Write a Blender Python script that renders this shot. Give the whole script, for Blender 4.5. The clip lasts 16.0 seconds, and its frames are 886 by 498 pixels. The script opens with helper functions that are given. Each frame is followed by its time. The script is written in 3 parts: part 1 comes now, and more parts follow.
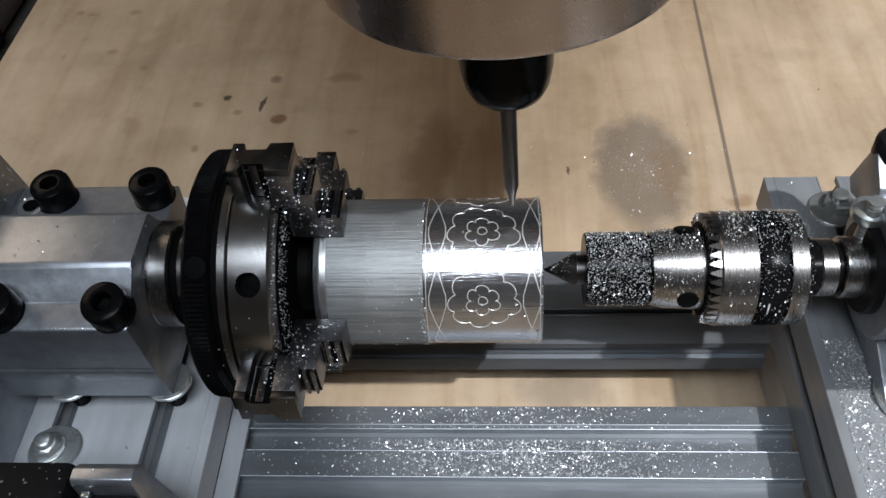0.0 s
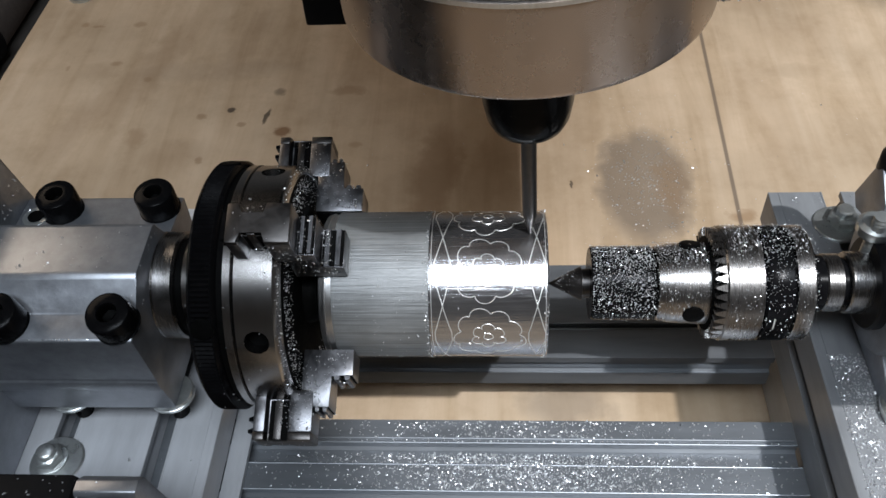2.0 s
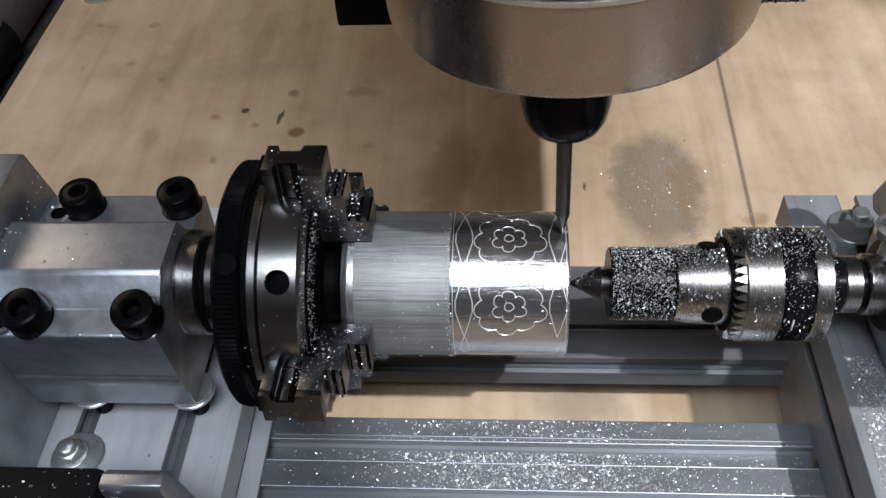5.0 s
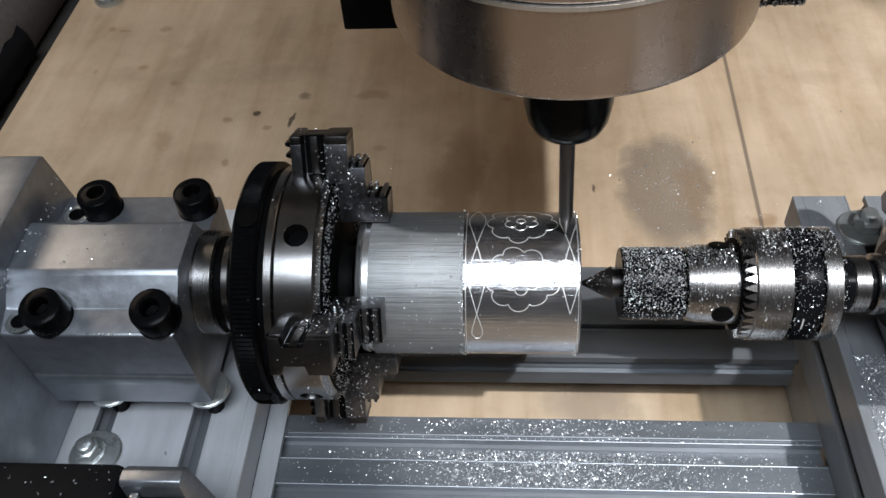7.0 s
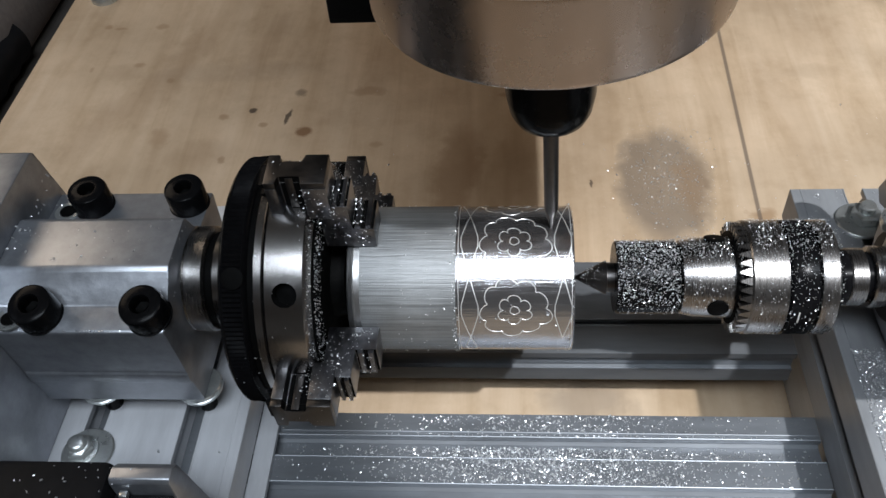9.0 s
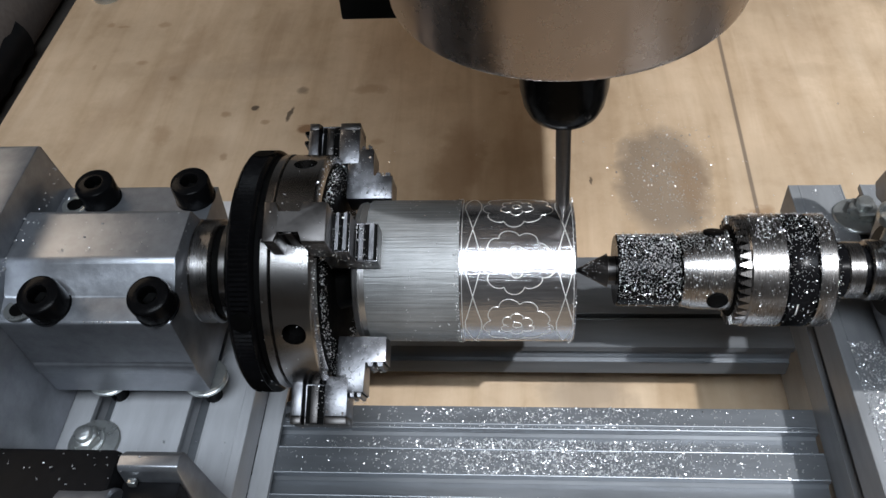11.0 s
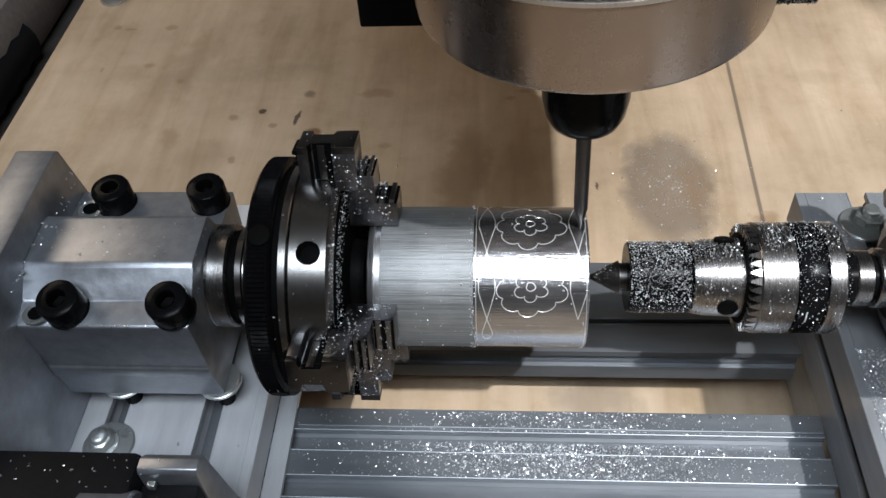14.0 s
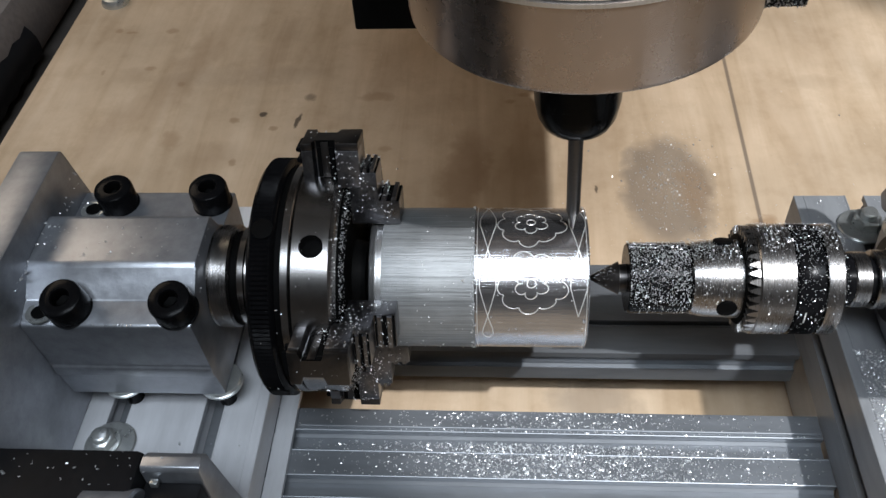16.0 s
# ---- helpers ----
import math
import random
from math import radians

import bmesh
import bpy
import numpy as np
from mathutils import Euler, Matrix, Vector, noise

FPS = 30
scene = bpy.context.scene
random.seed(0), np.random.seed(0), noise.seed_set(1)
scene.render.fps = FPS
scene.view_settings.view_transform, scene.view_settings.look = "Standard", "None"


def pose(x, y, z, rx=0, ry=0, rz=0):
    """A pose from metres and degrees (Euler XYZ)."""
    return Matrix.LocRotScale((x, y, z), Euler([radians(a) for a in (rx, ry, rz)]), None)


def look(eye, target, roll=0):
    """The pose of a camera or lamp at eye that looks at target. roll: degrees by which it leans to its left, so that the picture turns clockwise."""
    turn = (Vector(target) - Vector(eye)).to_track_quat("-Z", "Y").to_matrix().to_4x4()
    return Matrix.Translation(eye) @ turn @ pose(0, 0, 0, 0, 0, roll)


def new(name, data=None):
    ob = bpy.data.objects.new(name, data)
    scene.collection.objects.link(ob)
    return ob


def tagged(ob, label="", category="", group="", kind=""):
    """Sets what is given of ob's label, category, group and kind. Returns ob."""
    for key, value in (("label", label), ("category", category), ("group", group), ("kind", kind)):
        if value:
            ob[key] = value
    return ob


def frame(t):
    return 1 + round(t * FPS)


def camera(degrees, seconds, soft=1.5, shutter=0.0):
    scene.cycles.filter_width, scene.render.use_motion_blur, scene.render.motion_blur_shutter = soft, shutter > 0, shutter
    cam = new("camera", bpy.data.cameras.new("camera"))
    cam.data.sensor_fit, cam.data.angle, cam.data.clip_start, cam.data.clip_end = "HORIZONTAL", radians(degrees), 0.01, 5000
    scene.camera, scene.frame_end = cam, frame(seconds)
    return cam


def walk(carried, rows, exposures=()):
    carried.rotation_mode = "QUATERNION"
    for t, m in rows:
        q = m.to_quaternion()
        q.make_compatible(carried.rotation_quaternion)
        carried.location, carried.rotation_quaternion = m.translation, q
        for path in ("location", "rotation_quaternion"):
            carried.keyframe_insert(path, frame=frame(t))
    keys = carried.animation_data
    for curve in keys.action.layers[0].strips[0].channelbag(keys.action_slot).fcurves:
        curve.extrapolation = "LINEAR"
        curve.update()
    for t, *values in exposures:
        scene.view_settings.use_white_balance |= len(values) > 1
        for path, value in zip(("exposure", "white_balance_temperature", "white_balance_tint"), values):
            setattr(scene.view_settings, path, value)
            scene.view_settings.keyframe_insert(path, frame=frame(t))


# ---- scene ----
cam = camera(53.54, 16.0)
PATH = [
    (0, (0.02683, -0.14550, 0.17429), (0.00985, 0.01901, -0.01318), -5.051),
    (0.5, (0.02662, -0.14801, 0.17476), (0.00956, 0.01726, -0.01204), -4.972),
    (1, (0.02589, -0.14769, 0.17578), (0.00877, 0.01835, -0.01033), -4.849),
    (1.5, (0.02473, -0.14563, 0.17515), (0.00780, 0.02118, -0.01029), -4.679),
    (2, (0.02536, -0.14547, 0.17429), (0.00856, 0.02183, -0.01072), -4.611),
    (2.5, (0.02564, -0.14544, 0.17217), (0.00886, 0.02185, -0.01286), -4.576),
    (3, (0.02586, -0.14452, 0.17212), (0.00914, 0.02316, -0.01255), -4.503),
    (3.5, (0.02259, -0.14574, 0.17189), (0.00590, 0.02188, -0.01285), -4.423),
    (6, (0.02051, -0.14791, 0.17664), (0.00245, 0.02055, -0.00720), -4.417),
    (6.5, (0.02010, -0.14802, 0.17485), (0.00159, 0.02048, -0.00891), -4.595),
    (7, (0.01923, -0.15031, 0.17679), (0.00012, 0.01832, -0.00679), -4.760),
    (7.5, (0.02088, -0.14990, 0.17763), (0.00142, 0.01865, -0.00598), -4.843),
    (8, (0.02087, -0.14830, 0.17510), (0.00121, 0.02017, -0.00857), -4.966),
    (8.5, (0.02116, -0.14960, 0.17503), (0.00120, 0.01876, -0.00870), -5.180),
    (9, (0.02184, -0.14960, 0.17453), (0.00172, 0.01870, -0.00924), -5.327),
    (11.5, (0.01955, -0.15379, 0.17596), (0.00061, 0.01516, -0.00734), -4.865),
    (12, (0.01839, -0.15300, 0.17650), (-0.00014, 0.01620, -0.00660), -4.733),
    (12.5, (0.01755, -0.15227, 0.17489), (-0.00066, 0.01683, -0.00834), -4.581),
    (13, (0.01768, -0.15323, 0.17564), (-0.00055, 0.01556, -0.00788), -4.513),
    (13.5, (0.01753, -0.15388, 0.17694), (-0.00083, 0.01497, -0.00650), -4.537),
    (14, (0.01609, -0.15432, 0.17849), (-0.00212, 0.01453, -0.00497), -4.422),
    (14.5, (0.01627, -0.15586, 0.17938), (-0.00157, 0.01337, -0.00377), -4.259),
    (15, (0.01487, -0.15703, 0.18059), (-0.00323, 0.01255, -0.00220), -4.274),
    (15.5, (0.01465, -0.15640, 0.18221), (-0.00301, 0.01360, -0.00024), -4.095),
    (16, (0.01536, -0.15629, 0.17873), (-0.00227, 0.01375, -0.00369), -4.114),
]
EXPOSURES = [(0, -0.20), (2.5, -0.12), (7, -0.04), (12.5, 0.0), (16, 0.04)]
walk(cam, [(t, look(eye, target, roll)) for t, eye, target, roll in PATH], EXPOSURES)

# ---- light and exposure ----
U = 0.0085  # metres in one building unit; all plans below are in these units
scene.view_settings.exposure = 0.0
world = bpy.data.worlds.new("workshop_air")
scene.world = world
world.use_nodes = True
world.node_tree.nodes["Background"].inputs[0].default_value = (0.75, 0.85, 1.0, 1)
world.node_tree.nodes["Background"].inputs[1].default_value = 0.05


def lamp(name, kind, energy, color, eye, target, size=0.1, size_y=None):
    data = bpy.data.lights.new(name, kind)
    data.energy, data.color = energy, color
    if kind == "AREA":
        data.size = size
        if size_y:
            data.shape, data.size_y = "RECTANGLE", size_y
    else:
        data.shadow_soft_size = size
    ob = new(name, data)
    ob.matrix_world = look([c * U for c in eye], [c * U for c in target])
    return ob


key = lamp("work_lamp", "SPOT", 79.0, (0.95, 0.97, 1.0), (52, -63, 128), (14, 10, -8), 0.012)
key.data.spot_size, key.data.spot_blend = radians(15.4), 0.12
lamp("ceiling_tube", "AREA", 18.0, (0.80, 0.895, 1.0), (6, -76, 156), (-2, -2, 0), 0.85, 0.42)
# added fill light, brightens the shaded left of the board
lamp("warm_fill", "AREA", 5.3, (1.0, 0.82, 0.64), (-125, 75, 120), (-8, 18, -9), 0.9, 0.6)

# ---- materials ----


def nodes_of(name):
    m = bpy.data.materials.new(name)
    m.use_nodes = True
    nt = m.node_tree
    return m, nt, nt.nodes["Principled BSDF"]


def add(nt, kind, **kw):
    n = nt.nodes.new(kind)
    for k, v in kw.items():
        n.inputs[k].default_value = v
    return n


def ramp(nt, fac, stops):
    r = nt.nodes.new("ShaderNodeValToRGB")
    e = r.color_ramp.elements
    e[0].position, e[0].color = stops[0][0], (*stops[0][1], 1)
    e[1].position, e[1].color = stops[-1][0], (*stops[-1][1], 1)
    for p, c in stops[1:-1]:
        x = e.new(p)
        x.color = (*c, 1)
    nt.links.new(fac, r.inputs[0])
    return r.outputs[0]


def g(v):
    return (v, v, v)


def surface(name, color, metal=0.0, rough=0.5, grain=120.0, vary=0.12, bump=0.1, stretch=(1, 1, 1), rough_vary=0.12, wear=0.0, aniso=0.0, spec=0.5, axis="X", quarter=0.0):
    """Base colour with two scales of variation, uneven gloss and fine relief."""
    m, nt, b = nodes_of(name)
    tc = nt.nodes.new("ShaderNodeTexCoord")
    mp = add(nt, "ShaderNodeMapping", Scale=stretch)
    nt.links.new(tc.outputs["Object"], mp.inputs[0])
    big = add(nt, "ShaderNodeTexNoise", Scale=grain * 0.35, Detail=4.0, Roughness=0.6)
    fine = add(nt, "ShaderNodeTexNoise", Scale=grain * 5, Detail=5.0, Roughness=0.65)
    nt.links.new(tc.outputs["Object"], big.inputs["Vector"])
    nt.links.new(mp.outputs[0], fine.inputs["Vector"])
    mix = nt.nodes.new("ShaderNodeMath")
    mix.operation = "MULTIPLY_ADD"
    mix.inputs[1].default_value = 0.5
    nt.links.new(big.outputs[0], mix.inputs[0])
    half = nt.nodes.new("ShaderNodeMath")
    half.operation = "MULTIPLY"
    half.inputs[1].default_value = 0.5
    nt.links.new(fine.outputs[0], half.inputs[0])
    nt.links.new(half.outputs[0], mix.inputs[2])
    lo = tuple(c * (1 - vary) for c in color)
    hi = tuple(min(1, c * (1 + vary)) for c in color)
    stops = [(0.35, lo), (0.65, hi)]
    if wear:
        stops.append((0.78, tuple(min(1, c * (1 + wear)) for c in color)))
    nt.links.new(ramp(nt, mix.outputs[0], stops), b.inputs["Base Color"])
    nt.links.new(ramp(nt, mix.outputs[0], [(0.3, g(max(0.03, rough - rough_vary))), (0.7, g(min(1, rough + rough_vary)))]), b.inputs["Roughness"])
    b.inputs["Metallic"].default_value = metal
    b.inputs["Specular IOR Level"].default_value = spec
    if aniso:
        b.inputs["Anisotropic"].default_value = aniso
        b.inputs["Anisotropic Rotation"].default_value = quarter
        t = nt.nodes.new("ShaderNodeTangent")
        t.direction_type, t.axis = "RADIAL", axis
        nt.links.new(t.outputs[0], b.inputs["Tangent"])
    if bump:
        bp = add(nt, "ShaderNodeBump", Strength=bump, Distance=0.00015)
        nt.links.new(fine.outputs[0], bp.inputs["Height"])
        nt.links.new(bp.outputs[0], b.inputs["Normal"])
    return m


CAST = surface("satin_aluminium", (0.34, 0.355, 0.385), 0.78, 0.38, 60, 0.2, 0.5, rough_vary=0.04)
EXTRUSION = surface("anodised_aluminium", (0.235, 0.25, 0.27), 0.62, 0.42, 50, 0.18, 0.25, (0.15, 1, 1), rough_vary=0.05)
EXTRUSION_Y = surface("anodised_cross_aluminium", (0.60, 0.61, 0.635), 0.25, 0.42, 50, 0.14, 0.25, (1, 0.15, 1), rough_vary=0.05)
BAR_ALU = surface("scuffed_bar_aluminium", (0.33, 0.34, 0.355), 0.5, 0.45, 50, 0.18, 0.3, (1, 0.15, 1), rough_vary=0.05)
STEEL = surface("turned_steel", (0.27, 0.26, 0.255), 1.0, 0.27, 90, 0.16, 0.3, (6, 0.8, 0.8), rough_vary=0.05)
CHUCK_STEEL = surface("ground_steel", (0.30, 0.29, 0.285), 1.0, 0.22, 90, 0.07, 0.05, (6, 0.8, 0.8), rough_vary=0.04)
JAW_STEEL = surface("jaw_steel", (0.18, 0.18, 0.19), 1.0, 0.34, 140, 0.35, 0.35, (1, 1, 0.2), rough_vary=0.10, wear=0.6)
BLACK_STEEL = surface("blackened_steel", (0.0045, 0.0045, 0.005), 0.0, 0.22, 120, 0.3, 0.06, spec=0.05)
# near-black recess colour; in holes and grooves it stands in for shade
DARK_GAP = surface("dark_recess", (0.0025, 0.0025, 0.0025), 0.0, 0.6, 120, 0.3, 0.1, spec=0.04)
PLASTIC = surface("black_plastic", (0.009, 0.009, 0.010), 0.0, 0.42, 90, 0.2, 0.12, spec=0.15)
RAW_ALU = surface("sawn_aluminium", (0.235, 0.245, 0.25), 0.6, 0.52, 110, 0.42, 1.0, (0.08, 3, 3), rough_vary=0.10, wear=0.45)
BRIGHT_ALU = surface("turned_bright_aluminium", (0.50, 0.50, 0.52), 0.96, 0.23, 130, 0.25, 0.6, (0.10, 2.5, 2.5), 0.07, aniso=0.5, quarter=0.25)
CHAMFER = surface("filed_aluminium", (0.68, 0.68, 0.68), 1.0, 0.36, 110, 0.15, 0.3, (6, 0.5, 0.5))
CUT = surface("fresh_cut_aluminium", (0.93, 0.93, 0.92), 0.8, 0.35, 300, 0.04, 0.3)
CHIP = surface("aluminium_chip", (0.80, 0.81, 0.83), 0.75, 0.30, 300, 0.06, 0.0)
SPINDLE = surface("brushed_stainless", (0.43, 0.35, 0.295), 1.0, 0.28, 40, 0.05, 0.0, rough_vary=0.03, aniso=0.8, axis="Z", quarter=0.25)
CARBIDE = surface("grey_carbide", (0.085, 0.08, 0.078), 1.0, 0.38, 200, 0.15, 0.05)
ZINC = surface("zinc_plated_steel", (0.60, 0.62, 0.61), 0.85, 0.33, 150, 0.12, 0.03)
GREY_BOX = surface("grey_fabric", (0.14, 0.12, 0.11), 0.0, 0.8, 60, 0.3, 0.2)
FLOOR_MAT = surface("dark_floor", (0.05, 0.042, 0.036), 0.0, 0.75, 8, 0.3, 0.2)
WALL_MAT = surface("painted_wall", (0.45, 0.435, 0.42), 0.0, 0.8, 4, 0.1, 0.1)


rng0 = random.Random(3)


def wood_material():
    """Pale plywood with its grain, a pencil line and oil stains."""
    m, nt, b = nodes_of("pale_plywood")
    L = nt.links.new
    tc = nt.nodes.new("ShaderNodeTexCoord")
    sep = nt.nodes.new("ShaderNodeSeparateXYZ")
    mp0 = add(nt, "ShaderNodeMapping", Scale=(1 / U, 1 / U, 1 / U))
    L(tc.outputs["Object"], mp0.inputs[0])
    wob = add(nt, "ShaderNodeTexNoise", Scale=0.9, Detail=4.0, Roughness=0.6)
    L(mp0.outputs[0], wob.inputs["Vector"])
    L(mp0.outputs[0], sep.inputs[0])
    gm = add(nt, "ShaderNodeMapping", Scale=(1.0, 0.09, 1.0), Rotation=(0, 0, radians(-12)))
    L(mp0.outputs[0], gm.inputs[0])
    grain = add(nt, "ShaderNodeTexNoise", Scale=0.8, Detail=7.0, Roughness=0.6, Distortion=0.5)
    L(gm.outputs[0], grain.inputs["Vector"])
    cloud = add(nt, "ShaderNodeTexNoise", Scale=0.11, Detail=5.0, Roughness=0.55)
    L(mp0.outputs[0], cloud.inputs["Vector"])
    base = ramp(nt, grain.outputs[0], [(0.3, (0.49, 0.36, 0.235)), (0.5, (0.575, 0.435, 0.30)), (0.72, (0.64, 0.50, 0.36))])
    mul = nt.nodes.new("ShaderNodeMixRGB")
    mul.blend_type = "MULTIPLY"
    mul.inputs[0].default_value = 1.0
    L(base, mul.inputs[1])
    L(ramp(nt, cloud.outputs[0], [(0.35, (0.78, 0.77, 0.75)), (0.62, (1, 1, 1))]), mul.inputs[2])
    mottle = add(nt, "ShaderNodeTexNoise", Scale=0.55, Detail=8.0, Roughness=0.72)
    L(mp0.outputs[0], mottle.inputs["Vector"])
    mul2 = nt.nodes.new("ShaderNodeMixRGB")
    mul2.blend_type = "MULTIPLY"
    mul2.inputs[0].default_value = 1.0
    L(mul.outputs[0], mul2.inputs[1])
    L(ramp(nt, mottle.outputs[0], [(0.34, (0.90, 0.88, 0.85)), (0.52, (0.99, 0.985, 0.98)), (0.70, (1.03, 1.03, 1.03))]), mul2.inputs[2])
    col = mul2.outputs[0]

    def math(op, a, bb):
        n = nt.nodes.new("ShaderNodeMath")
        n.operation = op
        for i, v in enumerate((a, bb)):
            if isinstance(v, (int, float)):
                n.inputs[i].default_value = v
            else:
                L(v, n.inputs[i])
        return n.outputs[0]

    wx = math("ADD", sep.outputs[0], math("MULTIPLY", math("SUBTRACT", wob.outputs[0], 0.5), 1.5))
    wy = math("ADD", sep.outputs[1], math("MULTIPLY", math("SUBTRACT", wob.outputs[0], 0.5), -1.5))

    jit = add(nt, "ShaderNodeTexNoise", Scale=4.0, Detail=3.0)
    L(mp0.outputs[0], jit.inputs["Vector"])
    tx = math("ADD", sep.outputs[0], math("MULTIPLY", math("SUBTRACT", jit.outputs[0], 0.5), 0.25))
    ty = math("ADD", sep.outputs[1], math("MULTIPLY", math("SUBTRACT", jit.outputs[0], 0.5), -0.25))

    def stain(cx, cy, rx, ry, color, amount, soft=0.35, lean=0.0):
        nonlocal col
        px, py = (wx, wy) if rx > 0.6 else (tx, ty)
        dy = math("SUBTRACT", py, cy)
        dx = math("SUBTRACT", math("SUBTRACT", px, cx), math("MULTIPLY", dy, lean))
        a, c = math("DIVIDE", dx, rx), math("DIVIDE", dy, ry)
        d = math("ADD", math("MULTIPLY", a, a), math("MULTIPLY", c, c))
        fac = ramp(nt, d, [(max(0.0, 1 - soft), g(amount)), (1.0, g(0.0))])
        mx = nt.nodes.new("ShaderNodeMixRGB")
        L(fac, mx.inputs[0])
        L(col, mx.inputs[1])
        mx.inputs[2].default_value = (*color, 1)
        col = mx.outputs[0]

    grey, brown, dark = (0.17, 0.135, 0.105), (0.26, 0.15, 0.07), (0.045, 0.03, 0.02)
    stain(10.0, 14.6, 2.6, 4.5, grey, 0.72, 0.5)
    stain(11.3, 14.4, 0.9, 2.6, brown, 0.35, 0.8)
    stain(-0.3, 15.5, 1.4, 4.5, (0.20, 0.10, 0.04), 0.42, 0.7, 0.1)
    stain(2.6, 16.5, 1.2, 5.5, brown, 0.15, 0.9)
    stain(-12.0, 20.85, 0.28, 0.28, dark, 0.9, 0.6)
    stain(-9.9, 20.25, 0.16, 0.75, dark, 0.85, 0.6, 0.15)
    stain(-8.8, 18.95, 0.55, 0.45, (0.17, 0.075, 0.025), 0.8, 0.6)
    stain(-11.2, 19.6, 0.35, 0.25, brown, 0.5, 0.8)
    stain(-5.7, 22.4, 1.3, 0.5, brown, 0.4, 0.8)
    stain(-9.5, 22.4, 0.4, 0.4, dark, 0.5, 0.8)
    stain(-16.8, 18.6, 0.7, 0.9, brown, 0.35, 0.8)
    stain(6.4, 14.6, 0.10, 0.32, dark, 0.8, 0.6)
    stain(14.4, 12.3, 0.8, 0.6, brown, 0.6, 0.8)
    stain(13.0, 25.5, 2.6, 1.8, brown, 0.22, 0.9)
    stain(-14.0, 24.5, 6.0, 1.2, grey, 0.16, 0.9, 0.6)
    stain(5.5, 1.9, 2.2, 1.2, grey, 0.5, 0.8)
    for k in range(16):
        stain(rng0.uniform(-24, 3), rng0.uniform(14, 32), rng0.uniform(0.15, 0.5), rng0.uniform(0.15, 0.4), brown, rng0.uniform(0.25, 0.55), 0.8)
    for cx, cy, rx, ry, a, lean in ((-17.5, 25, 1.6, 6.0, 0.30, 0.25), (-12.5, 27, 1.2, 5.0, 0.24, 0.2), (-5.0, 25, 1.5, 4.0, 0.22, 0.1), (-20.5, 20, 1.4, 4.0, 0.28, 0.3), (7.0, 20, 1.6, 6.0, 0.14, 0.1), (17.0, 20, 2.0, 7.0, 0.14, -0.1), (-14.0, 17, 2.2, 1.6, 0.26, 0.0), (20.0, 27, 3.0, 3.0, 0.16, 0.0)):
        stain(cx, cy, rx, ry, (0.25, 0.155, 0.085), a, 0.95, lean)
    for k in range(7):
        stain(rng0.uniform(-24, 20), rng0.uniform(14, 32), rng0.uniform(1.2, 3.0), rng0.uniform(0.8, 2.0), (0.34, 0.24, 0.15), rng0.uniform(0.2, 0.4), 0.9)
    line = math("ABSOLUTE", math("SUBTRACT", math("SUBTRACT", sep.outputs[0], 13.77), math("MULTIPLY", sep.outputs[1], 0.0316)), 0)
    fac = ramp(nt, line, [(0.06, g(0.72)), (0.13, g(0.0))])
    mx = nt.nodes.new("ShaderNodeMixRGB")
    L(fac, mx.inputs[0])
    L(col, mx.inputs[1])
    mx.inputs[2].default_value = (0.10, 0.075, 0.06, 1)
    L(mx.outputs[0], b.inputs["Base Color"])
    L(ramp(nt, grain.outputs[0], [(0.3, g(0.55)), (0.7, g(0.75))]), b.inputs["Roughness"])
    bp = add(nt, "ShaderNodeBump", Strength=0.15, Distance=0.0005)
    L(grain.outputs[0], bp.inputs["Height"])
    L(bp.outputs[0], b.inputs["Normal"])
    return m


WOOD = wood_material()

# ---- building helpers ----
BASE = {}


def thing(name, base, label, category, group="", kind=""):
    """An Empty at its base that carries parts."""
    ob = new(name)
    ob.empty_display_size = 0.01
    ob.location = Vector(base) * U
    BASE[ob.name] = Vector(base)
    return tagged(ob, label, category, group, kind)


def base_of(ob):
    return BASE.get(ob.name, Vector((0, 0, 0)))


def finish(bm, base, smooth=35):
    for v in bm.verts:
        v.co = (v.co - base) * U
    bmesh.ops.recalc_face_normals(bm, faces=bm.faces)
    for f in bm.faces:
        f.smooth = True
    for e in bm.edges:
        e.smooth = not (len(e.link_faces) == 2 and e.calc_face_angle(0) > radians(smooth))


def part(name, bm, material, parent, label="", kind=""):
    """One mesh under a thing; the bmesh is in plan units of the whole place."""
    base = base_of(parent)
    finish(bm, base)
    me = bpy.data.meshes.new(name)
    bm.to_mesh(me)
    bm.free()
    me.materials.append(material)
    ob = new(name, me)
    ob.parent = parent
    BASE[ob.name] = base
    return tagged(ob, label, kind=kind)


def single(name, bm, material, label, category, kind="", base=(0, 0, 0), group=""):
    finish(bm, Vector(base))
    me = bpy.data.meshes.new(name)
    bm.to_mesh(me)
    bm.free()
    me.materials.append(material)
    ob = new(name, me)
    ob.location = Vector(base) * U
    BASE[ob.name] = Vector(base)
    return tagged(ob, label, category, group, kind)


def box(bm, x0, x1, y0, y1, z0, z1, bevel=0.0):
    tmp = bmesh.new()
    bmesh.ops.create_cube(tmp, size=1)
    for v in tmp.verts:
        v.co = Vector(((x0 + x1) / 2 + v.co.x * (x1 - x0), (y0 + y1) / 2 + v.co.y * (y1 - y0), (z0 + z1) / 2 + v.co.z * (z1 - z0)))
    if bevel:
        bmesh.ops.bevel(tmp, geom=list(tmp.edges), offset=bevel, segments=2, affect="EDGES", profile=0.5)
    merge(bm, tmp)
    return bm


def merge(bm, tmp):
    me = bpy.data.meshes.new("tmp")
    tmp.to_mesh(me)
    tmp.free()
    bm.from_mesh(me)
    bpy.data.meshes.remove(me)


